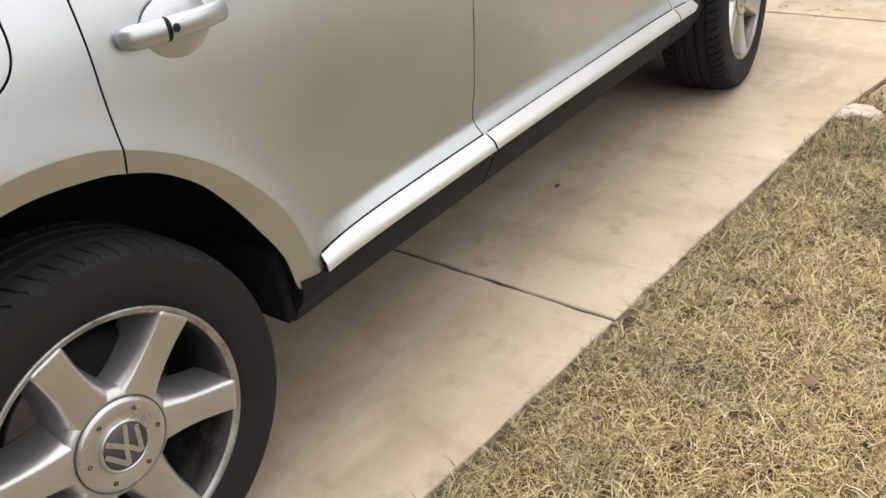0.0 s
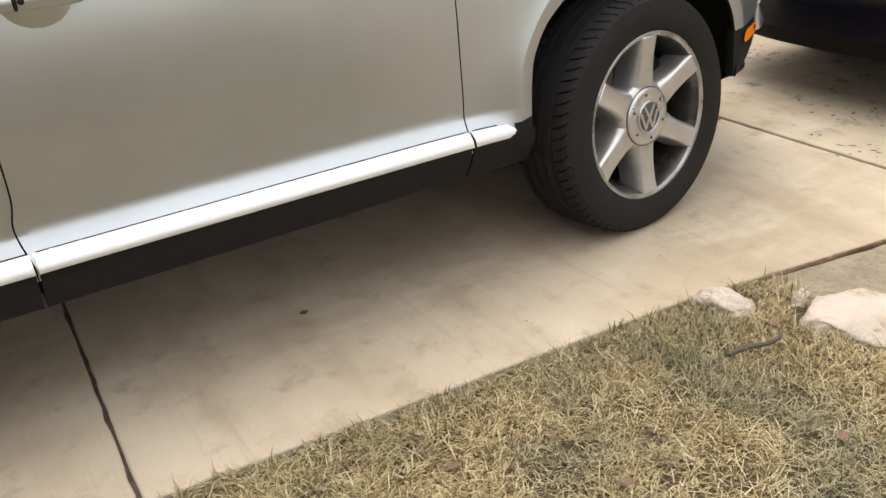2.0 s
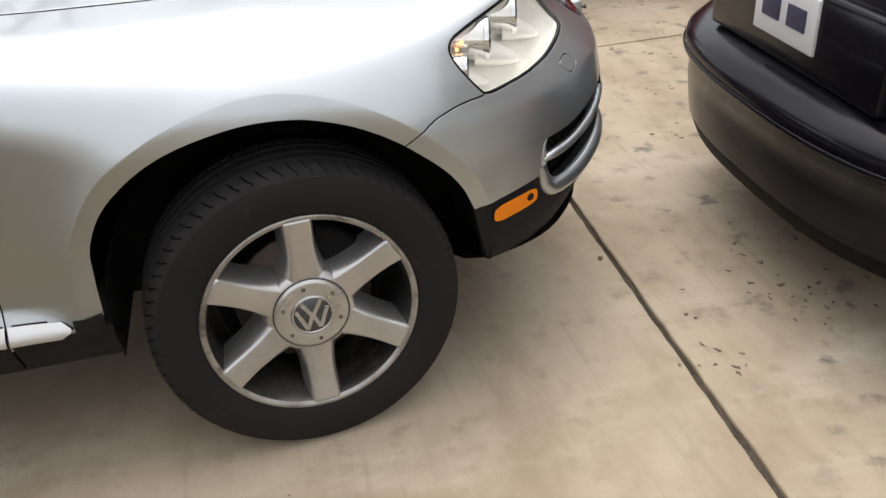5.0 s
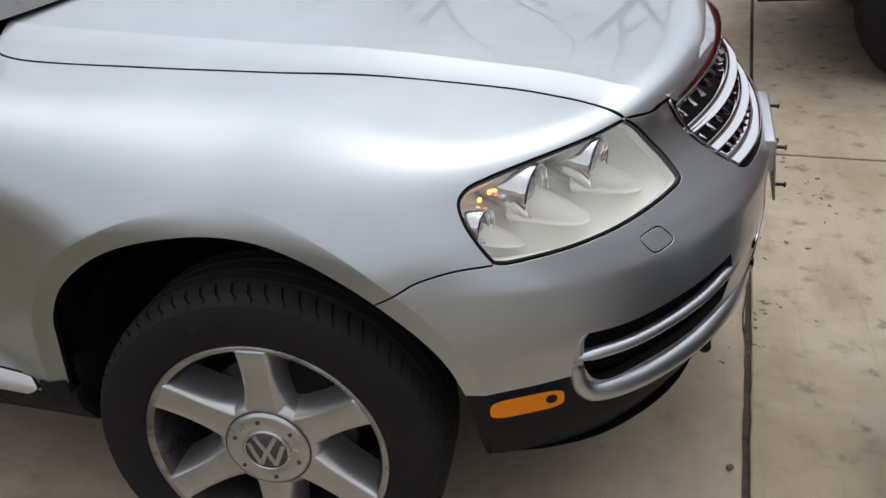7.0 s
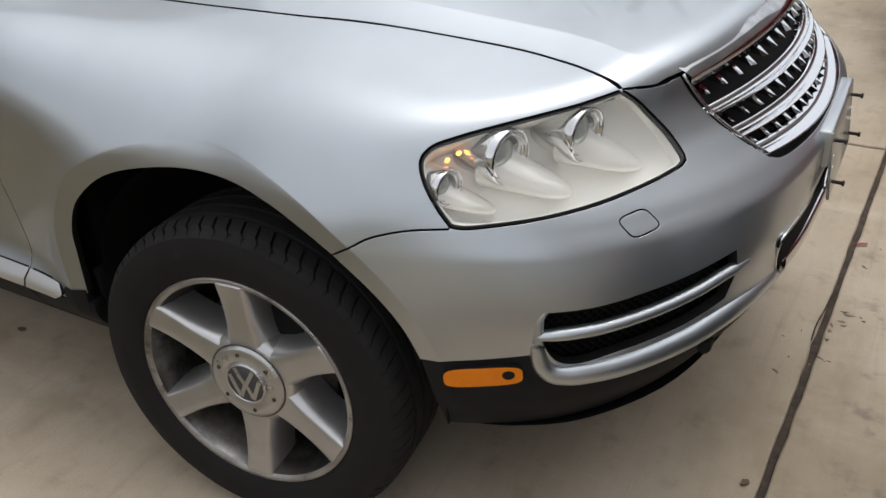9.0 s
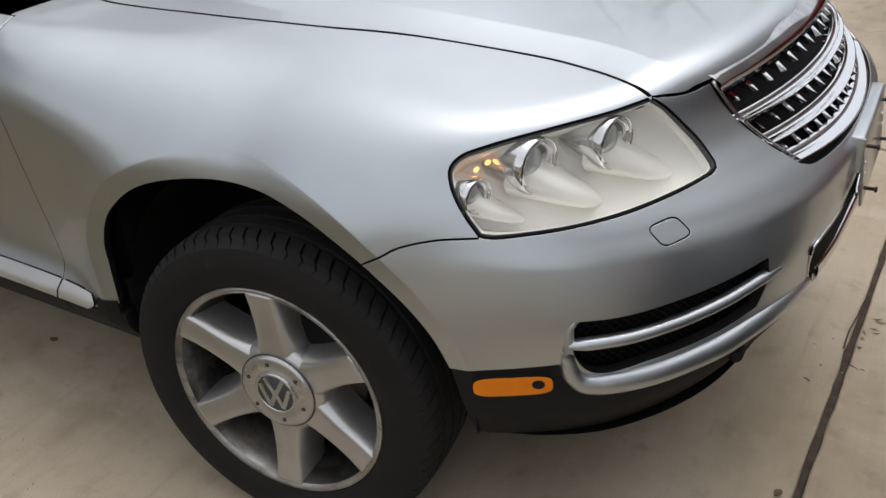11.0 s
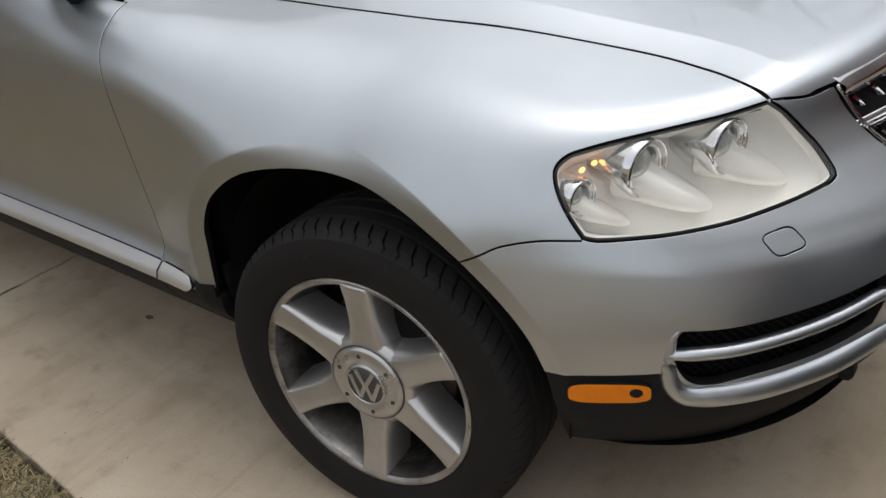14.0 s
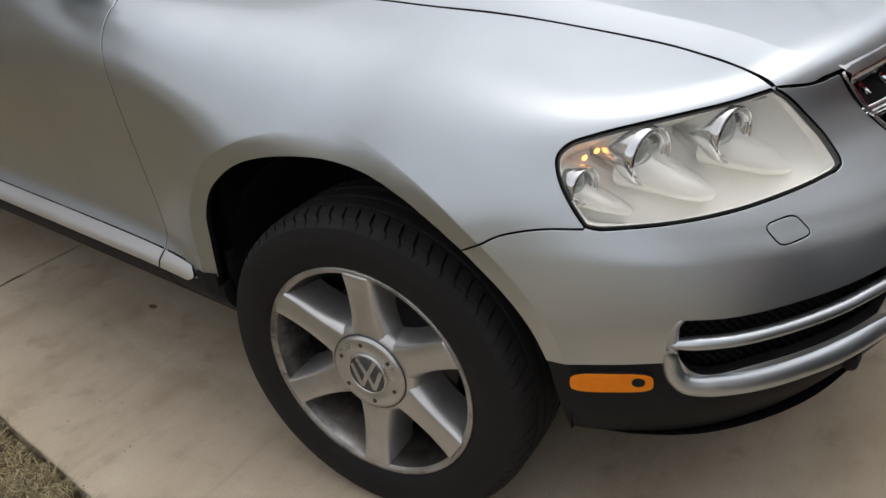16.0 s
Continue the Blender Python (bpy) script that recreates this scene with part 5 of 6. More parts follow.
PEBBLE = material("mixed_pebbles", (0.20, 0.15, 0.125), 0.9, second=(0.14, 0.07, 0.055), scale=40, mix=0.4, island=0.6)
bed_x = np.linspace(0.955, 2.6, 40)
tagged(shaped("dirt_strip", (np.array([(x, lawn_edge(x) - o, -0.020 + 0.006 * noise.noise((x * 20, o * 30, 0))) for x in bed_x for o in (0.0, 0.05, 0.1, 0.2, 0.5)]), [(i * 5 + k, i * 5 + k + 1, i * 5 + k + 6, i * 5 + k + 5) for i in range(39) for k in range(4)]), MULCH), "reddish dirt beside the end of the driveway", "dirt", kind="structure")
tagged(shaped("gravel", gravel(420, 0.955, 1.8, 0.22, 31), PEBBLE, smooth=False), "red and pale pebbles in the bare corner", "gravel", kind="stuff")
tagged(shaped("joint_litter", joint_fill(), DEBRIS), "brown leaf litter packed in the joint beside the path", "litter", kind="stuff")

# lawn: soil bed and dry blades
def lawn_bed():
    xs, ys = np.linspace(-7.4, 0.02, 120), np.linspace(0, 1, 40)
    v = []
    for x in xs:
        e = lawn_edge(x) - 0.004
        for t in ys:
            y = e + (-4.5 - e) * t
            h = 0.012 * noise.noise((x * 2.2, y * 2.2, 3.0)) + 0.006 * noise.noise((x * 9, y * 9, 1.0)) + 0.022 * min(1, t * 14)
            v.append((x, y, -0.03 + h))
    m = len(ys)
    return v, [(i * m + k, i * m + k + 1, (i + 1) * m + k + 1, (i + 1) * m + k) for i in range(len(xs) - 1) for k in range(m - 1)]


THATCH = material("lawn_thatch", (0.095, 0.062, 0.03), 0.95, second=(0.04, 0.03, 0.015), scale=30, grain=0.008, grain_scale=90)
lawn = tagged(shaped("lawn_bed", lawn_bed(), THATCH), "thatch of a dry winter lawn", "lawn", kind="structure")
FARLAWN = material("far_dry_lawn", (0.34, 0.285, 0.18), 0.9, second=(0.26, 0.225, 0.135), scale=1.2, wear=(0.20, 0.19, 0.10), wear_scale=0.8, wear_at=0.58, grain=0.01, grain_scale=60)
tagged(shaped("lawn_bed_far", (lambda: ([(-30, -30, -0.035), (6, -30, -0.035), (6, -1.25, -0.035), (0.0, -1.25, -0.035), (0.0, -4.4, -0.035), (-7.4, -4.4, -0.035), (-7.4, 0.1, -0.035), (-30, 0.1, -0.035)], [(0, 1, 2, 3, 4, 5, 6, 7)]))(), FARLAWN), "far dry lawn", "lawn", kind="structure")


def grass_material():
    m = bpy.data.materials.new("dry_grass")
    m.use_nodes = True
    nt = m.node_tree
    b = nt.nodes["Principled BSDF"]
    b.inputs["Roughness"].default_value = 0.6
    b.inputs["Specular IOR Level"].default_value = 0.3
    geo = nt.nodes.new("ShaderNodeNewGeometry")
    straw = nt.nodes.new("ShaderNodeValToRGB")
    e = straw.color_ramp.elements
    e[0].position, e[0].color = 0.0, (0.044, 0.027, 0.01, 1)
    e[1].position, e[1].color = 1.0, (0.64, 0.552, 0.36, 1)
    for p, c in ((0.32, (0.24, 0.164, 0.07, 1)), (0.7, (0.48, 0.372, 0.184, 1))):
        straw.color_ramp.elements.new(p).color = c
    green = nt.nodes.new("ShaderNodeValToRGB")
    g = green.color_ramp.elements
    g[0].color, g[1].color = (0.028, 0.029, 0.012, 1), (0.40, 0.355, 0.21, 1)
    for r in (straw, green):
        nt.links.new(geo.outputs["Random Per Island"], r.inputs["Fac"])
    co = nt.nodes.new("ShaderNodeTexCoord")
    n = nt.nodes.new("ShaderNodeTexNoise")
    n.inputs["Scale"].default_value, n.inputs["Detail"].default_value = 2.6, 5.0
    nt.links.new(co.outputs["Object"], n.inputs["Vector"])
    rng = nt.nodes.new("ShaderNodeMapRange")
    rng.inputs["From Min"].default_value, rng.inputs["From Max"].default_value = 0.50, 0.68
    # greener towards the corner by the stones
    xyz = nt.nodes.new("ShaderNodeSeparateXYZ")
    nt.links.new(co.outputs["Object"], xyz.inputs[0])
    more = nt.nodes.new("ShaderNodeMapRange")
    more.inputs["From Min"].default_value, more.inputs["From Max"].default_value = -1.5, -0.5
    more.inputs["To Min"].default_value, more.inputs["To Max"].default_value = -0.03, 0.11
    nt.links.new(xyz.outputs["X"], more.inputs["Value"])
    both_ = nt.nodes.new("ShaderNodeMath")
    nt.links.new(n.outputs["Fac"], both_.inputs[0])
    nt.links.new(more.outputs["Result"], both_.inputs[1])
    nt.links.new(both_.outputs[0], rng.inputs["Value"])
    # a duller band beside the concrete
    slope = nt.nodes.new("ShaderNodeMath")
    slope.operation, slope.inputs[1].default_value, slope.inputs[2].default_value = "MULTIPLY_ADD", 0.0835, 0.4154
    nt.links.new(xyz.outputs["X"], slope.inputs[0])
    off = nt.nodes.new("ShaderNodeMath")
    nt.links.new(slope.outputs[0], off.inputs[0])
    nt.links.new(xyz.outputs["Y"], off.inputs[1])
    band = nt.nodes.new("ShaderNodeMapRange")
    band.inputs["From Min"].default_value, band.inputs["From Max"].default_value = -0.11, -0.02
    band.inputs["To Max"].default_value = 0.5
    nt.links.new(off.outputs[0], band.inputs["Value"])
    most = nt.nodes.new("ShaderNodeMath")
    most.operation = "MAXIMUM"
    nt.links.new(rng.outputs["Result"], most.inputs[0])
    nt.links.new(band.outputs["Result"], most.inputs[1])
    mix = nt.nodes.new("ShaderNodeMix")
    mix.data_type = "RGBA"
    nt.links.new(most.outputs[0], mix.inputs[0])
    nt.links.new(straw.outputs["Color"], mix.inputs[6])
    nt.links.new(green.outputs["Color"], mix.inputs[7])
    nt.links.new(mix.outputs[2], b.inputs["Base Color"])
    return m


def blades(n, x0, x1, depth, seed, long=(0.018, 0.055), leans=(0.95, 1.52)):
    """Bent, matted blades of dry grass along the lawn's edge strip."""
    r = np.random.RandomState(seed)
    x = r.uniform(x0, x1, n)
    t = r.uniform(0, 1, n) ** 1.1
    fringe = 0.010 * np.sin(x * 23) + 0.009 * np.sin(x * 61 + 1) + 0.006 * np.sin(x * 137) + r.normal(0, 0.009, n) - 0.030
    y = lawn_edge(x) + 0.004 + np.minimum(fringe, 0.03) - t * depth
    bare = np.sin(x * 31 + 2 * np.sin(y * 17)) * np.sin(y * 37 + 2 * np.sin(x * 13)) + 0.6 * np.sin(x * 71 + y * 53) * np.sin(x * 47 - y * 83)
    keep = bare + r.normal(0, 0.45, n) > -0.35
    for sx, sy, ra, rb, turn in STONES:
        u, w_ = x - sx, y - sy
        c, d_ = math.cos(radians(turn)), math.sin(radians(turn))
        keep &= ((u * c + w_ * d_) / ra) ** 2 + ((w_ * c - u * d_) / rb) ** 2 > 1
    x, y, t, n = x[keep], y[keep], t[keep], int(keep.sum())
    ln = r.uniform(*long, n) * np.where(r.uniform(size=n) < 0.12, 1.5, 1)
    a = r.uniform(0, 2 * math.pi, n) + 0.8 * np.sin(x * 5 + y * 7)
    lean = r.uniform(*leans, n)
    w = r.uniform(0.0007, 0.0016, n)
    d = np.stack([np.cos(a), np.sin(a)], 1)
    s = np.stack([-d[:, 1], d[:, 0]], 1)
    z0 = np.full(n, -0.016)
    h = ln * np.cos(lean)
    out = ln * np.sin(lean)
    curl = r.normal(0, 0.35, n)
    p0 = np.stack([x, y], 1)
    v = np.empty((n, 5, 3))
    mid = p0 + d * (out * 0.45)[:, None] + s * (curl * out * 0.1)[:, None]
    tip = p0 + d * out[:, None] + s * (curl * out * 0.5)[:, None]
    v[:, 0, :2], v[:, 1, :2] = p0 - s * w[:, None], p0 + s * w[:, None]
    v[:, 2, :2], v[:, 3, :2] = mid + s * (w * 0.8)[:, None], mid - s * (w * 0.8)[:, None]
    v[:, 4, :2] = tip
    v[:, :2, 2] = z0[:, None]
    v[:, 2:4, 2] = (z0 + h * 0.68)[:, None]
    v[:, 4, 2] = z0 + h * np.where(lean > 1.0, 0.75, 1.0)
    v[:, :, 2] += (0.014 * r.uniform(0, 1, n) ** 1.5)[:, None]
    i = np.arange(n)[:, None] * 5
    quads = np.hstack([i, i + 1, i + 2, i + 3])
    tris = np.hstack([i + 3, i + 2, i + 4])
    return v.reshape(-1, 3), quads.tolist() + tris.tolist()


GRASS = grass_material()
STONES = ((-0.20, -0.475, 0.055, 0.085, 15), (0.018, -0.745, 0.19, 0.13, -40), (0.185, -0.945, 0.10, 0.09, 40))
tagged(shaped("grass", blades(330000, -3.6, 0.0, 1.3, 7), GRASS, smooth=False), "dry straw-coloured grass with green patches", "grass", kind="stuff")
tagged(shaped("grass", blades(4200, -0.55, 0.03, 0.42, 17, (0.028, 0.058), (0.45, 1.15)), GRASS, smooth=False), "longer upright grass tufts round the stones", "grass", kind="stuff")
tagged(shaped("grass", blades(16000, -6.5, -3.6, 1.6, 8), GRASS, smooth=False), "dry straw-coloured grass beside the driveway", "grass", kind="stuff")


def boulder(name, at, size, seed, label, turn=0.0, flat=0.8):
    """A weathered limestone lump with broken facets."""
    bm = bmesh.new()
    bmesh.ops.create_icosphere(bm, subdivisions=5, radius=1)
    r = random.Random(seed)
    cuts = [(Vector((r.uniform(-1, 1), r.uniform(-1, 1), r.uniform(-0.4, 1))).normalized(), r.uniform(0.66, 0.93)) for _ in range(16)]
    cuts += [(Vector((0.12, -0.05, 1)).normalized(), flat), (Vector((-0.3, 0.2, 1)).normalized(), flat + 0.08)]
    for v in bm.verts:
        c = v.co.copy()
        for nrm, d in cuts:
            k = c.dot(nrm)
            if k > d:
                c -= nrm * (k - d) * 0.85
        k = 1 + 0.10 * noise.noise(c * 2.1 + Vector((seed, 0, 0))) + 0.06 * noise.noise(c * 6 + Vector((0, seed, 0)))
        v.co = Vector((c.x * size[0] / 2, c.y * size[1] / 2, c.z * size[2] / 2)) * k
    for v in bm.verts:
        v.co += v.co.normalized() * (0.007 * abs(noise.noise(v.co * 24 + Vector((seed, 1, 0)))) - 0.006 * abs(noise.noise(v.co * 48 + Vector((2, seed, 0)))) + 0.0012 * noise.noise(v.co * 110))
    ob = shaped(name, bm, STONE)
    ob.matrix_basis = pose(*at, 0, 0, turn)
    return tagged(ob, label, "stone", "stones beside the lawn")


boulder("stone", (-0.20, -0.475, -0.005), (0.12, 0.19, 0.10), 3, "small pale limestone half sunk in the grass", 15)
boulder("stone", (0.012, -0.745, 0.0), (0.36, 0.25, 0.11), 5, "large cream limestone at the lawn corner", -40, 0.6)
boulder("stone", (-0.015, -0.570, -0.012), (0.085, 0.055, 0.05), 21, "small brownish stone sunk in the grass", 20)
boulder("stone", (0.185, -0.945, 0.0), (0.20, 0.18, 0.12), 9, "yellowish limestone beside the path", 40)


def leaf(at, size, seed, turn):
    r = random.Random(seed)
    v, n = [], 9
    for i in range(n):
        t = i / (n - 1)
        w = math.sin(math.pi * t) ** 0.8 * 0.32
        for s in (-1, 0, 1):
            v.append(((t - 0.5) * size, s * w * size, (0.06 * abs(s) + 0.08 * math.sin(3 * t + seed)) * size + 0.002))
    f = [(i * 3 + k, i * 3 + k + 1, (i + 1) * 3 + k + 1, (i + 1) * 3 + k) for i in range(n - 1) for k in range(2)]
    v = [(x, y, max(z, 0.002) + dz) for dz in (0.0, 0.0012) for x, y, z in v]
    f = f + [tuple(27 + i for i in g)[::-1] for g in f]
    ob = shaped("dead_leaf", (v, f), LEAF)
    ob.matrix_basis = pose(*at, 0, 0, turn)
    return tagged(ob, "small curled brown dead leaf", "leaf", "dead leaves")


leaf((0.955, 0.565, 0.0), 0.028, 1, 70)
leaf((-1.124, 0.228, 0.0), 0.03, 2, 20)


# ---- the black car parked ahead ----
black_car = thing("sedan", "black sedan with red tail lamps parked ahead on the driveway", "car")
BC = 0.42


def loft(sections):
    """Join equal cross-sections into a skin."""
    s = np.asarray(sections, float)
    n, m = s.shape[:2]
    return s.reshape(-1, 3), [(i * m + k, (i + 1) * m + k, (i + 1) * m + k + 1, i * m + k + 1) for i in range(n - 1) for k in range(m - 1)]


def black_ring(z, rear, half, front=4.35, power=2.7, n=40):
    """Plan outline at a height, from the front of the near flank round the tail."""
    a = np.linspace(0, math.pi, n)
    x = rear + 0.62 - 0.62 * np.sin(a) ** (2 / power)
    y = -half * np.sign(np.cos(a)) * np.abs(np.cos(a)) ** (2 / power)
    p = [(front, -half * 0.9, z), (front - 0.5, -half, z), (2.0, -half, z)] + list(zip(x, y, np.full(n, z))) + [(2.0, half, z), (front - 0.5, half, z), (front, half * 0.9, z)]
    return p


bumper_z = [(0.235, 0.16, 0.74), (0.24, 0.07, 0.80), (0.26, 0.035, 0.825), (0.32, 0.012, 0.845), (0.44, 0.0, 0.855), (0.525, 0.004, 0.855), (0.53, -0.010, 0.866), (0.56, -0.016, 0.870), (0.59, -0.010, 0.868), (0.602, 0.004, 0.862), (0.622, 0.030, 0.86), (0.640, 0.075, 0.86), (0.648, 0.125, 0.845)]
part("rear_bumper", loft([black_ring(z, r, h) for z, r, h in bumper_z[3:]]), BLACKPAINT, black_car)
part("bumper_skirt", loft([black_ring(z, r, h) for z, r, h in bumper_z[:4]]), BLACKTRIM, black_car, "matt black lower bumper")
upper_z = [(0.645, 0.125, 0.845), (0.68, 0.105, 0.845), (0.72, 0.10, 0.845), (0.85, 0.10, 0.84), (0.95, 0.13, 0.82), (1.0, 0.20, 0.78)]
part("body_shell", loft([black_ring(z, r, h) for z, r, h in upper_z]), BLACKPAINT, black_car)
deck = [black_ring(1.0, 0.20, 0.78), black_ring(1.02, 0.34, 0.70), black_ring(1.03, 0.7, 0.5)]
part("boot_lid", loft(deck), BLACKPAINT, black_car)
part("roof", loft([black_ring(1.02, 0.75, 0.72, 3.4), black_ring(1.2, 1.05, 0.66, 3.1), black_ring(1.36, 1.35, 0.58, 2.8), black_ring(1.42, 1.7, 0.40, 2.5), black_ring(1.43, 1.95, 0.05, 2.2)]), BLACKPAINT, black_car)
part("floor", box(0.55, 4.2, -0.66, 0.66, 0.20, 0.34, 0.03), DARK, black_car)
plate_well = box(0.088, 0.125, -0.44, 0.44, 0.648, 0.88, 0.014)
part("plate_recess", plate_well, BLACKPAINT, black_car)
# a bead added on the ridge, so that its edge catches a highlight
part("bumper_moulding", tube(np.array(black_ring(0.548, -0.0185, 0.8715)[2:-2]), (0.004, 0.009), 8, caps=False), BLACKPAINT, black_car, "thin black bead on the bumper ridge, shaped to catch a highlight")
pl = part("number_plate", box(0.076, 0.088, -0.155, 0.155, 0.715, 0.865, 0.004), material("plate_white", (0.75, 0.75, 0.75), 0.4), black_car, "white number plate")
for y0, y1 in ((-0.11, -0.02), (0.02, 0.11)):
    part("plate_bar", box(0.072, 0.077, y0, y1, 0.765, 0.825, 0.001), material("plate_ink", (0.05, 0.05, 0.1), 0.5), pl)


def tail_lamp(s):
    a = np.linspace(0.10, 0.70, 14) * math.pi / 2
    rows_ = []
    for z, r, h in ((0.69, 0.105, 0.853), (0.70, 0.092, 0.86), (0.755, 0.085, 0.862), (0.76, 0.085, 0.862), (0.86, 0.085, 0.858), (0.885, 0.10, 0.85)):
        x = r + 0.62 - 0.62 * np.sin(a) ** (2 / 2.7)
        y = s * h * np.cos(a) ** (2 / 2.7)
        rows_.append(list(zip(x, y, np.full(14, z))))
    low = loft(rows_[:4])
    high = loft(rows_[3:])
    lamp_ = part("tail_lamp", high, RED, black_car, "red tail lamp with a clear lower band")
    part("reversing_lens", low, material("clear_band", (0.62, 0.58, 0.56), 0.12, 0.3, coat=1.0, second=(0.45, 0.33, 0.32), scale=40), lamp_)


tail_lamp(1)
tail_lamp(-1)
for x in (0.95, 3.55):
    for y, t in ((-0.72, 0), (0.72, 180)):
        w = part("wheel", lathe([(0.0, 0.03), (0.15, 0.02), (0.2, 0.012), (0.21, 0.03)], 32), ALLOY, black_car)
        w.matrix_basis = pose(x, y, 0.31, t, 0, 0)
        part("tyre", lathe([(0.205, 0.03), (0.215, 0.006), (0.26, 0.0), (0.295, 0.012), (0.31, 0.04), (0.31, 0.17), (0.29, 0.2), (0.2, 0.2)], 48), RUBBER, w)
black_car.matrix_basis = pose(1.325, BC, 0, 0, 0, -3)

# ---- the red pickup parked further over ----
truck = thing("pickup_truck", "dark red pickup truck with an exhaust pipe parked across the driveway", "truck")
part("bed", box(0.0, 2.0, 0.0, 1.9, 0.62, 1.25, 0.06, 3), REDPAINT, truck)
part("cab", box(2.03, 4.0, 0.0, 1.9, 0.55, 1.28, 0.08, 3), REDPAINT, truck)
part("cab_roof", box(2.10, 3.75, 0.10, 1.8, 1.28, 1.78, 0.16, 4), REDPAINT, truck)
part("cab_window", box(2.30, 3.6, 0.085, 1.815, 1.32, 1.66, 0.06, 3), GLASS, truck)
part("engine_cover", box(4.02, 5.3, 0.02, 1.88, 0.55, 1.16, 0.10, 4), REDPAINT, truck)
part("rear_bumper", box(-0.16, -0.02, 0.05, 1.85, 0.52, 0.68, 0.03, 3), CHROME, truck)
part("frame", box(0.1, 5.1, 0.45, 1.45, 0.40, 0.60, 0.03), DARK, truck)
for s in (0.12, 1.78):
    part("tail_lamp", box(-0.012, 0.05, s - 0.08, s + 0.08, 0.82, 1.15, 0.01), RED, truck)
pipe = tube(spline([(0.0, 0.40, 0.37), (0.25, 0.40, 0.38), (0.6, 0.40, 0.40), (1.6, 0.5, 0.42)], 0.04), (0.05, 0.05), 18, caps=False)
exhaust = part("exhaust_pipe", pipe, IRON, truck, "sooty steel exhaust pipe")
part("pipe_bore", tube(np.array([(0.003, 0.40, 0.37), (0.25, 0.40, 0.38)]), (0.045, 0.045), 16, caps=False), DARK, exhaust)
for x in (0.84, 4.25):
    for y, t in ((-0.02, 0), (1.92, 180)):
        w = part("wheel", lathe([(0.0, 0.04), (0.06, 0.03), (0.07, 0.06), (0.19, 0.05), (0.215, 0.025), (0.225, 0.04)], 40), ALLOY, truck)
        w.matrix_basis = pose(x, y, 0.385, t, 0, 0)
        sidewall, tread = tyre_mesh(0.39, 0.222, 0.25, 56)
        part("tyre", sidewall, RUBBER, w, "black treaded truck tyre")
        part("tread", tread, TREAD, w, smooth=False)
truck.matrix_basis = pose(1.13, 3.47, 0, 0, 0, 2)


# ---- bare trees beyond ----
def bare_tree(at, height, seed, label, trunk=0.38, thick=0.03, lean=0.0):
    r = random.Random(seed)
    tree = thing("bare_tree", label, "tree", "bare trees", at)
    limbs, twigs = [], []

    def grow(p, d, length, radius, level):
        pts = [p]
        q, e = p.copy(), d.copy()
        n = 5
        for _ in range(n):
            e = (e + Vector((r.uniform(-1, 1), r.uniform(-1, 1), r.uniform(-0.5, 0.8))) * 0.16).normalized()
            q = q + e * length / n
            pts.append(q.copy())
        rad = np.linspace(radius, max(radius * 0.55, 0.006), n + 1)
        (limbs if level < 2 else twigs).append(tube(np.array([v[:] for v in pts]), np.stack([rad, rad], 1), 8 if level < 2 else 4, (0.31, 0.2, 0.12), caps=False))
        if level < 5:
            for k in range(4 if level < 3 else 3):
                i = r.randint(2, n)
                side = Vector((r.uniform(-1, 1), r.uniform(-1, 1), r.uniform(-0.1, 0.9))).normalized()
                grow(pts[i], (e * 0.7 + side * 0.85).normalized(), length * r.uniform(0.5, 0.75), rad[i] * 0.6, level + 1)

    grow(Vector((0, 0, -0.1)), Vector((lean, 0, 1)).normalized(), height * trunk, height * thick, 0)
    part("trunk", joined(*limbs), BARK, tree)
    part("crown", joined(*twigs), BARK, tree, "bare winter twigs")
    return tree


bare_tree((-1.5, 11.0, -0.07), 12.0, 4, "tall bare winter tree beyond the driveway", 0.50, 0.012)
bare_tree((1.0, 11.2, -0.07), 12.0, 11, "bare winter tree leaning a little, with spreading limbs", 0.50, 0.011, -0.22)


# ---- plain walls out of view, added to close the place and shape reflections ----
WALL_TAN = material("tan_wall", (0.44, 0.425, 0.40), 0.85, second=(0.39, 0.375, 0.35), scale=2.0, grain=0.002, grain_scale=40)
WALL_BROWN = material("brown_wall", (0.19, 0.165, 0.145), 0.85, second=(0.155, 0.132, 0.115), scale=2.0, grain=0.002, grain_scale=40)
HORIZON_DARK = material("far_dark_ring", (0.055, 0.055, 0.045), 0.95, second=(0.09, 0.08, 0.065), scale=0.6, grain=0.2, grain_scale=2)
for name, a in (("wall_south", (-12, 14, -17.3, -17.0, -0.07, 3.2)), ("wall_west", (-11.3, -11.0, -9.0, 12.0, -0.07, 9.5)), ("wall_east", (6.9, 7.2, -6.0, 14.0, -0.07, 7.0))):
    tagged(shaped(name, box(*a, 0.02), WALL_BROWN if name == "wall_west" else WALL_TAN), "plain unseen wall added to shape light and reflections", "wall", kind="structure")


# Dark ring added out of view, so that the reflected horizon is darker.
def woods():
    n, v = 160, []
    for i in range(n):
        a = 2 * math.pi * i / n
        h = 6.0 + 2.0 * noise.noise((math.cos(a) * 6, math.sin(a) * 6, 0)) + 1.2 * noise.noise((math.cos(a) * 25, math.sin(a) * 25, 5))
        for r, z in ((48, -0.07), (50, h * 0.7), (53, h)):
            v.append((r * math.cos(a), r * math.sin(a), z))
    return v, [(i * 3 + k, i * 3 + k + 1, ((i + 1) % n) * 3 + k + 1, ((i + 1) % n) * 3 + k) for i in range(n) for k in range(2)]


tagged(shaped("backdrop", woods(), HORIZON_DARK), "unseen dark ring added to darken the reflected horizon", "woods", kind="structure")


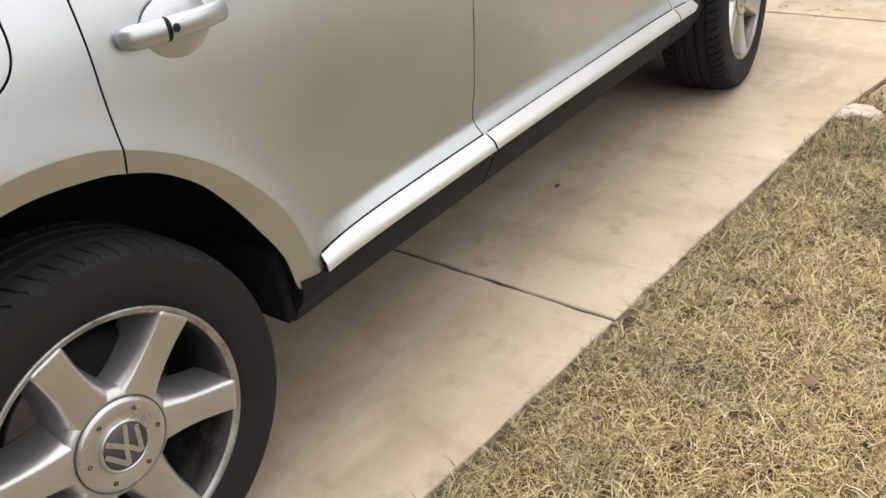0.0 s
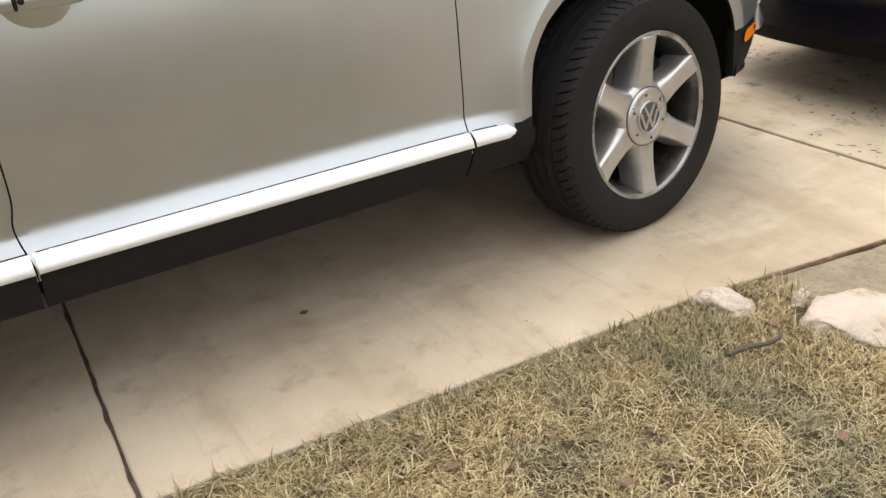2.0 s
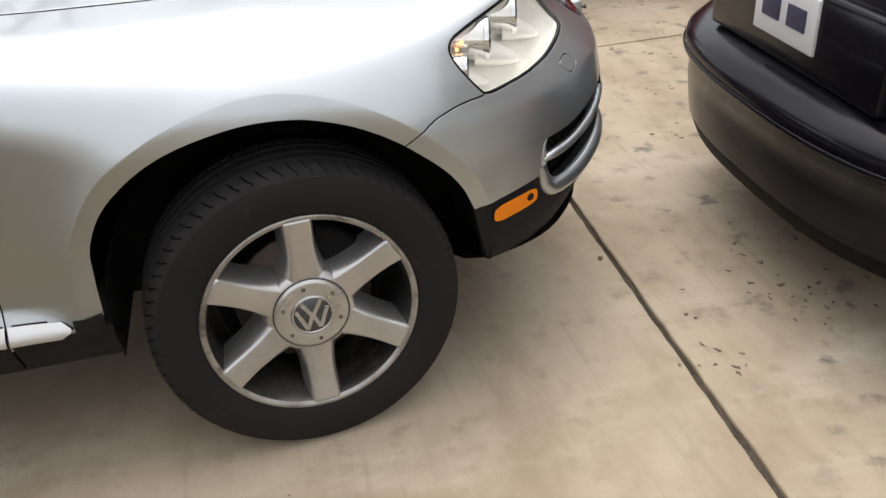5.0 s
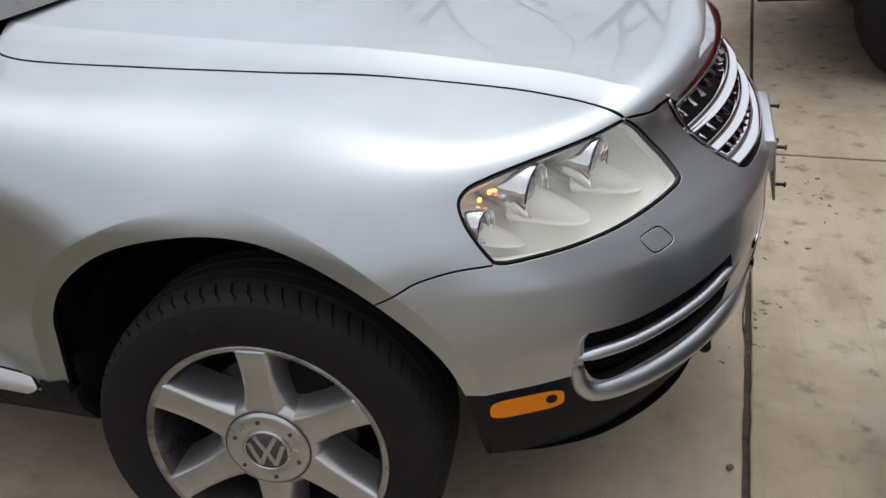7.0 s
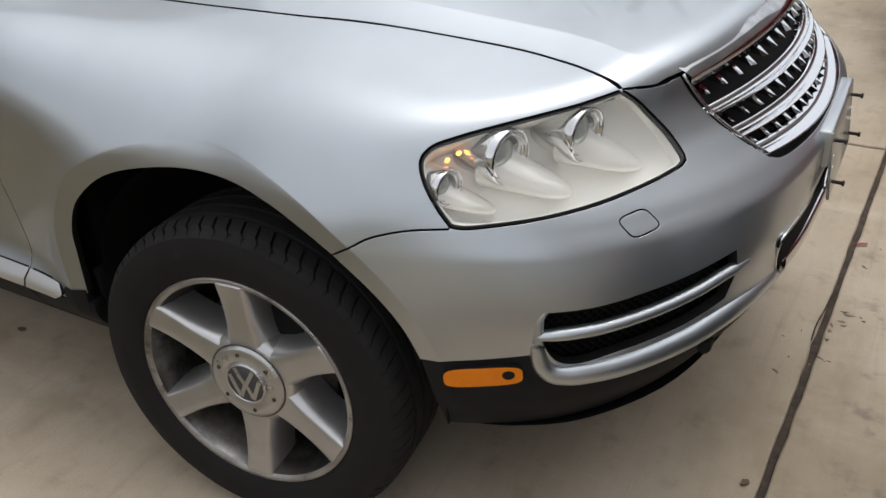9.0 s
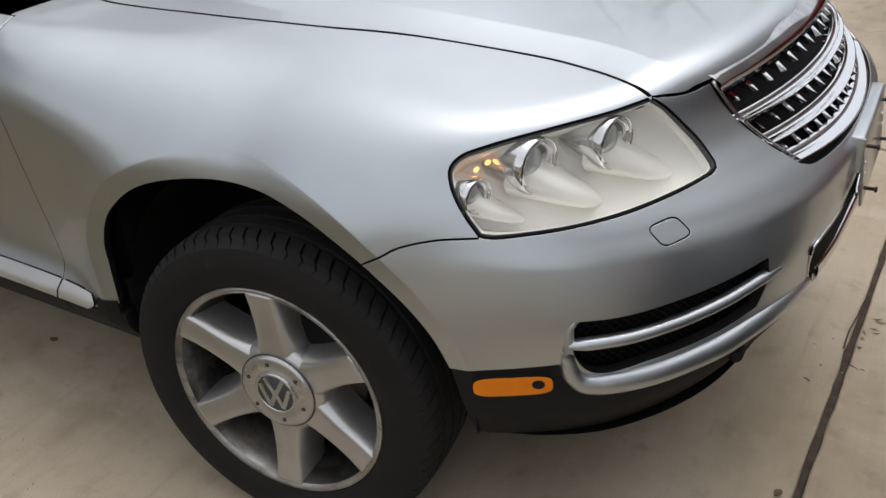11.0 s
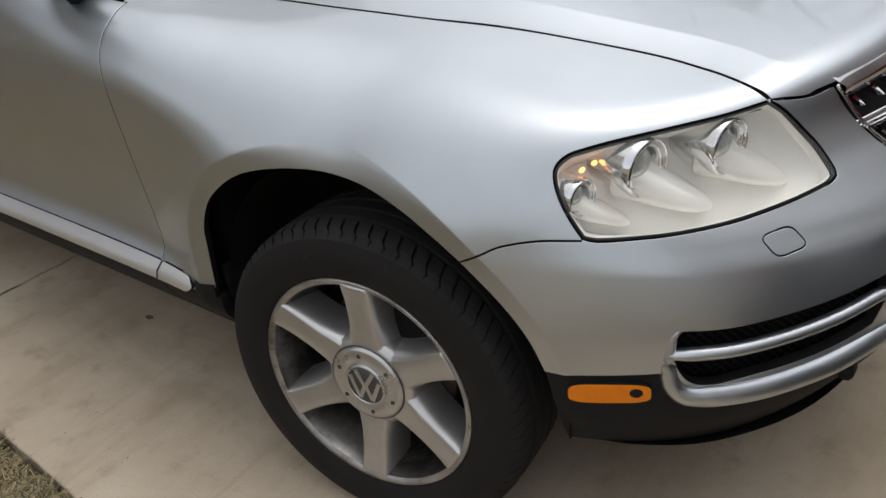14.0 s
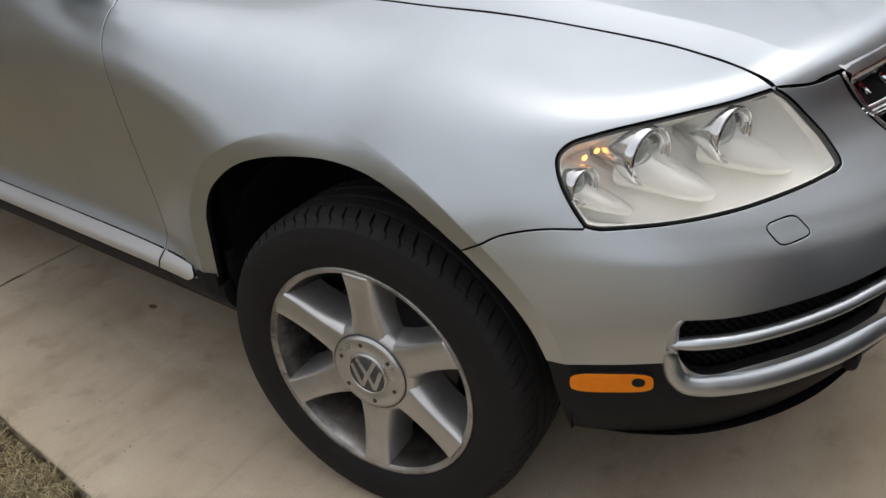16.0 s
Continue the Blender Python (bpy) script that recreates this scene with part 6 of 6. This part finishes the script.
# ---- small litter on the concrete ----
def flecks(n, x0, x1, y0, y1, seed, size=(0.006, 0.02)):
    """Scraps of wet leaf pressed flat on the concrete, in loose clusters."""
    r = np.random.RandomState(seed)
    centres = r.uniform((x0, y0), (x1, y1), (max(3, n // 7), 2))
    v, f = [], []
    for _ in range(n):
        c = centres[r.randint(len(centres))] + r.normal(0, 0.06, 2)
        k, s = r.randint(5, 8), r.uniform(*size)
        a = np.sort(r.uniform(0, 2 * math.pi, k))
        rad = s * r.uniform(0.35, 1.0, k)
        t = r.uniform(0, math.pi)
        q = np.stack([np.cos(a) * rad, np.sin(a) * rad * 0.55], 1)
        q = np.stack([q[:, 0] * math.cos(t) - q[:, 1] * math.sin(t), q[:, 0] * math.sin(t) + q[:, 1] * math.cos(t)], 1) + c
        b = len(v)
        v += [(x, y, 0.0012) for x, y in q] + [(x, y, 0.0003) for x, y in q]
        f += [tuple(range(b, b + k))] + [(b + i, b + k + i, b + k + (i + 1) % k, b + (i + 1) % k) for i in range(k)]
    return v, f


STAIN = material("wet_leaf_scraps", (0.11, 0.085, 0.063), 0.8, second=(0.20, 0.16, 0.118), scale=30, island=0.3)
tagged(shaped("leaf_scraps", flecks(190, 1.05, 2.2, -0.3, 2.5, 5, (0.006, 0.024)), STAIN, smooth=False), "scraps of wet brown leaves on the concrete", "litter", kind="stuff")
tagged(shaped("leaf_scraps", flecks(46, 1.1, 2.4, 2.6, 4.5, 6), STAIN, smooth=False), "scraps of wet brown leaves on the concrete", "litter", kind="stuff")
tagged(shaped("leaf_scraps", flecks(22, -0.9, 0.8, -0.35, 0.05, 9, (0.002, 0.006)), STAIN, smooth=False), "tiny leaf crumbs on the concrete", "litter", kind="stuff")
twig_path = spline([(1.004, 1.17, 0.006), (1.006, 1.25, 0.009), (1.016, 1.34, 0.006), (1.024, 1.42, 0.008), (1.034, 1.47, 0.006)], 0.01)
tagged(shaped("twig", tube(twig_path, (0.0022, 0.0022), 6), BARK), "thin dry twig lying along the joint", "twig")
scrap = spline([(1.05, 1.75, 0.006), (1.066, 1.757, 0.009), (1.082, 1.77, 0.006)], 0.006)
tagged(shaped("paper_scrap", tube(scrap, (0.005, 0.002), 8), material("pink_scrap", (0.36, 0.05, 0.09), 0.6)), "small crumpled pink scrap on the concrete", "scrap")
twig2 = spline([(-0.415, -0.664, 0.026), (-0.36, -0.682, 0.034), (-0.308, -0.695, 0.030), (-0.272, -0.700, 0.036), (-0.252, -0.688, 0.030)], 0.01)
tagged(shaped("twig", tube(twig2, (0.0055, 0.0055), 8), BARK), "short grey twig lying in the grass", "twig")
for i, (x, y, sz, tn) in enumerate(((-1.15, -0.58, 0.04, 30), (-1.45, -0.62, 0.04, 100), (-0.9, -0.83, 0.035, 160), (-0.45, -1.0, 0.035, 60), (-1.75, -0.75, 0.04, 10), (-0.2, -0.62, 0.045, 75))):
    leaf((x, y, 0.008), sz, 20 + i, tn)
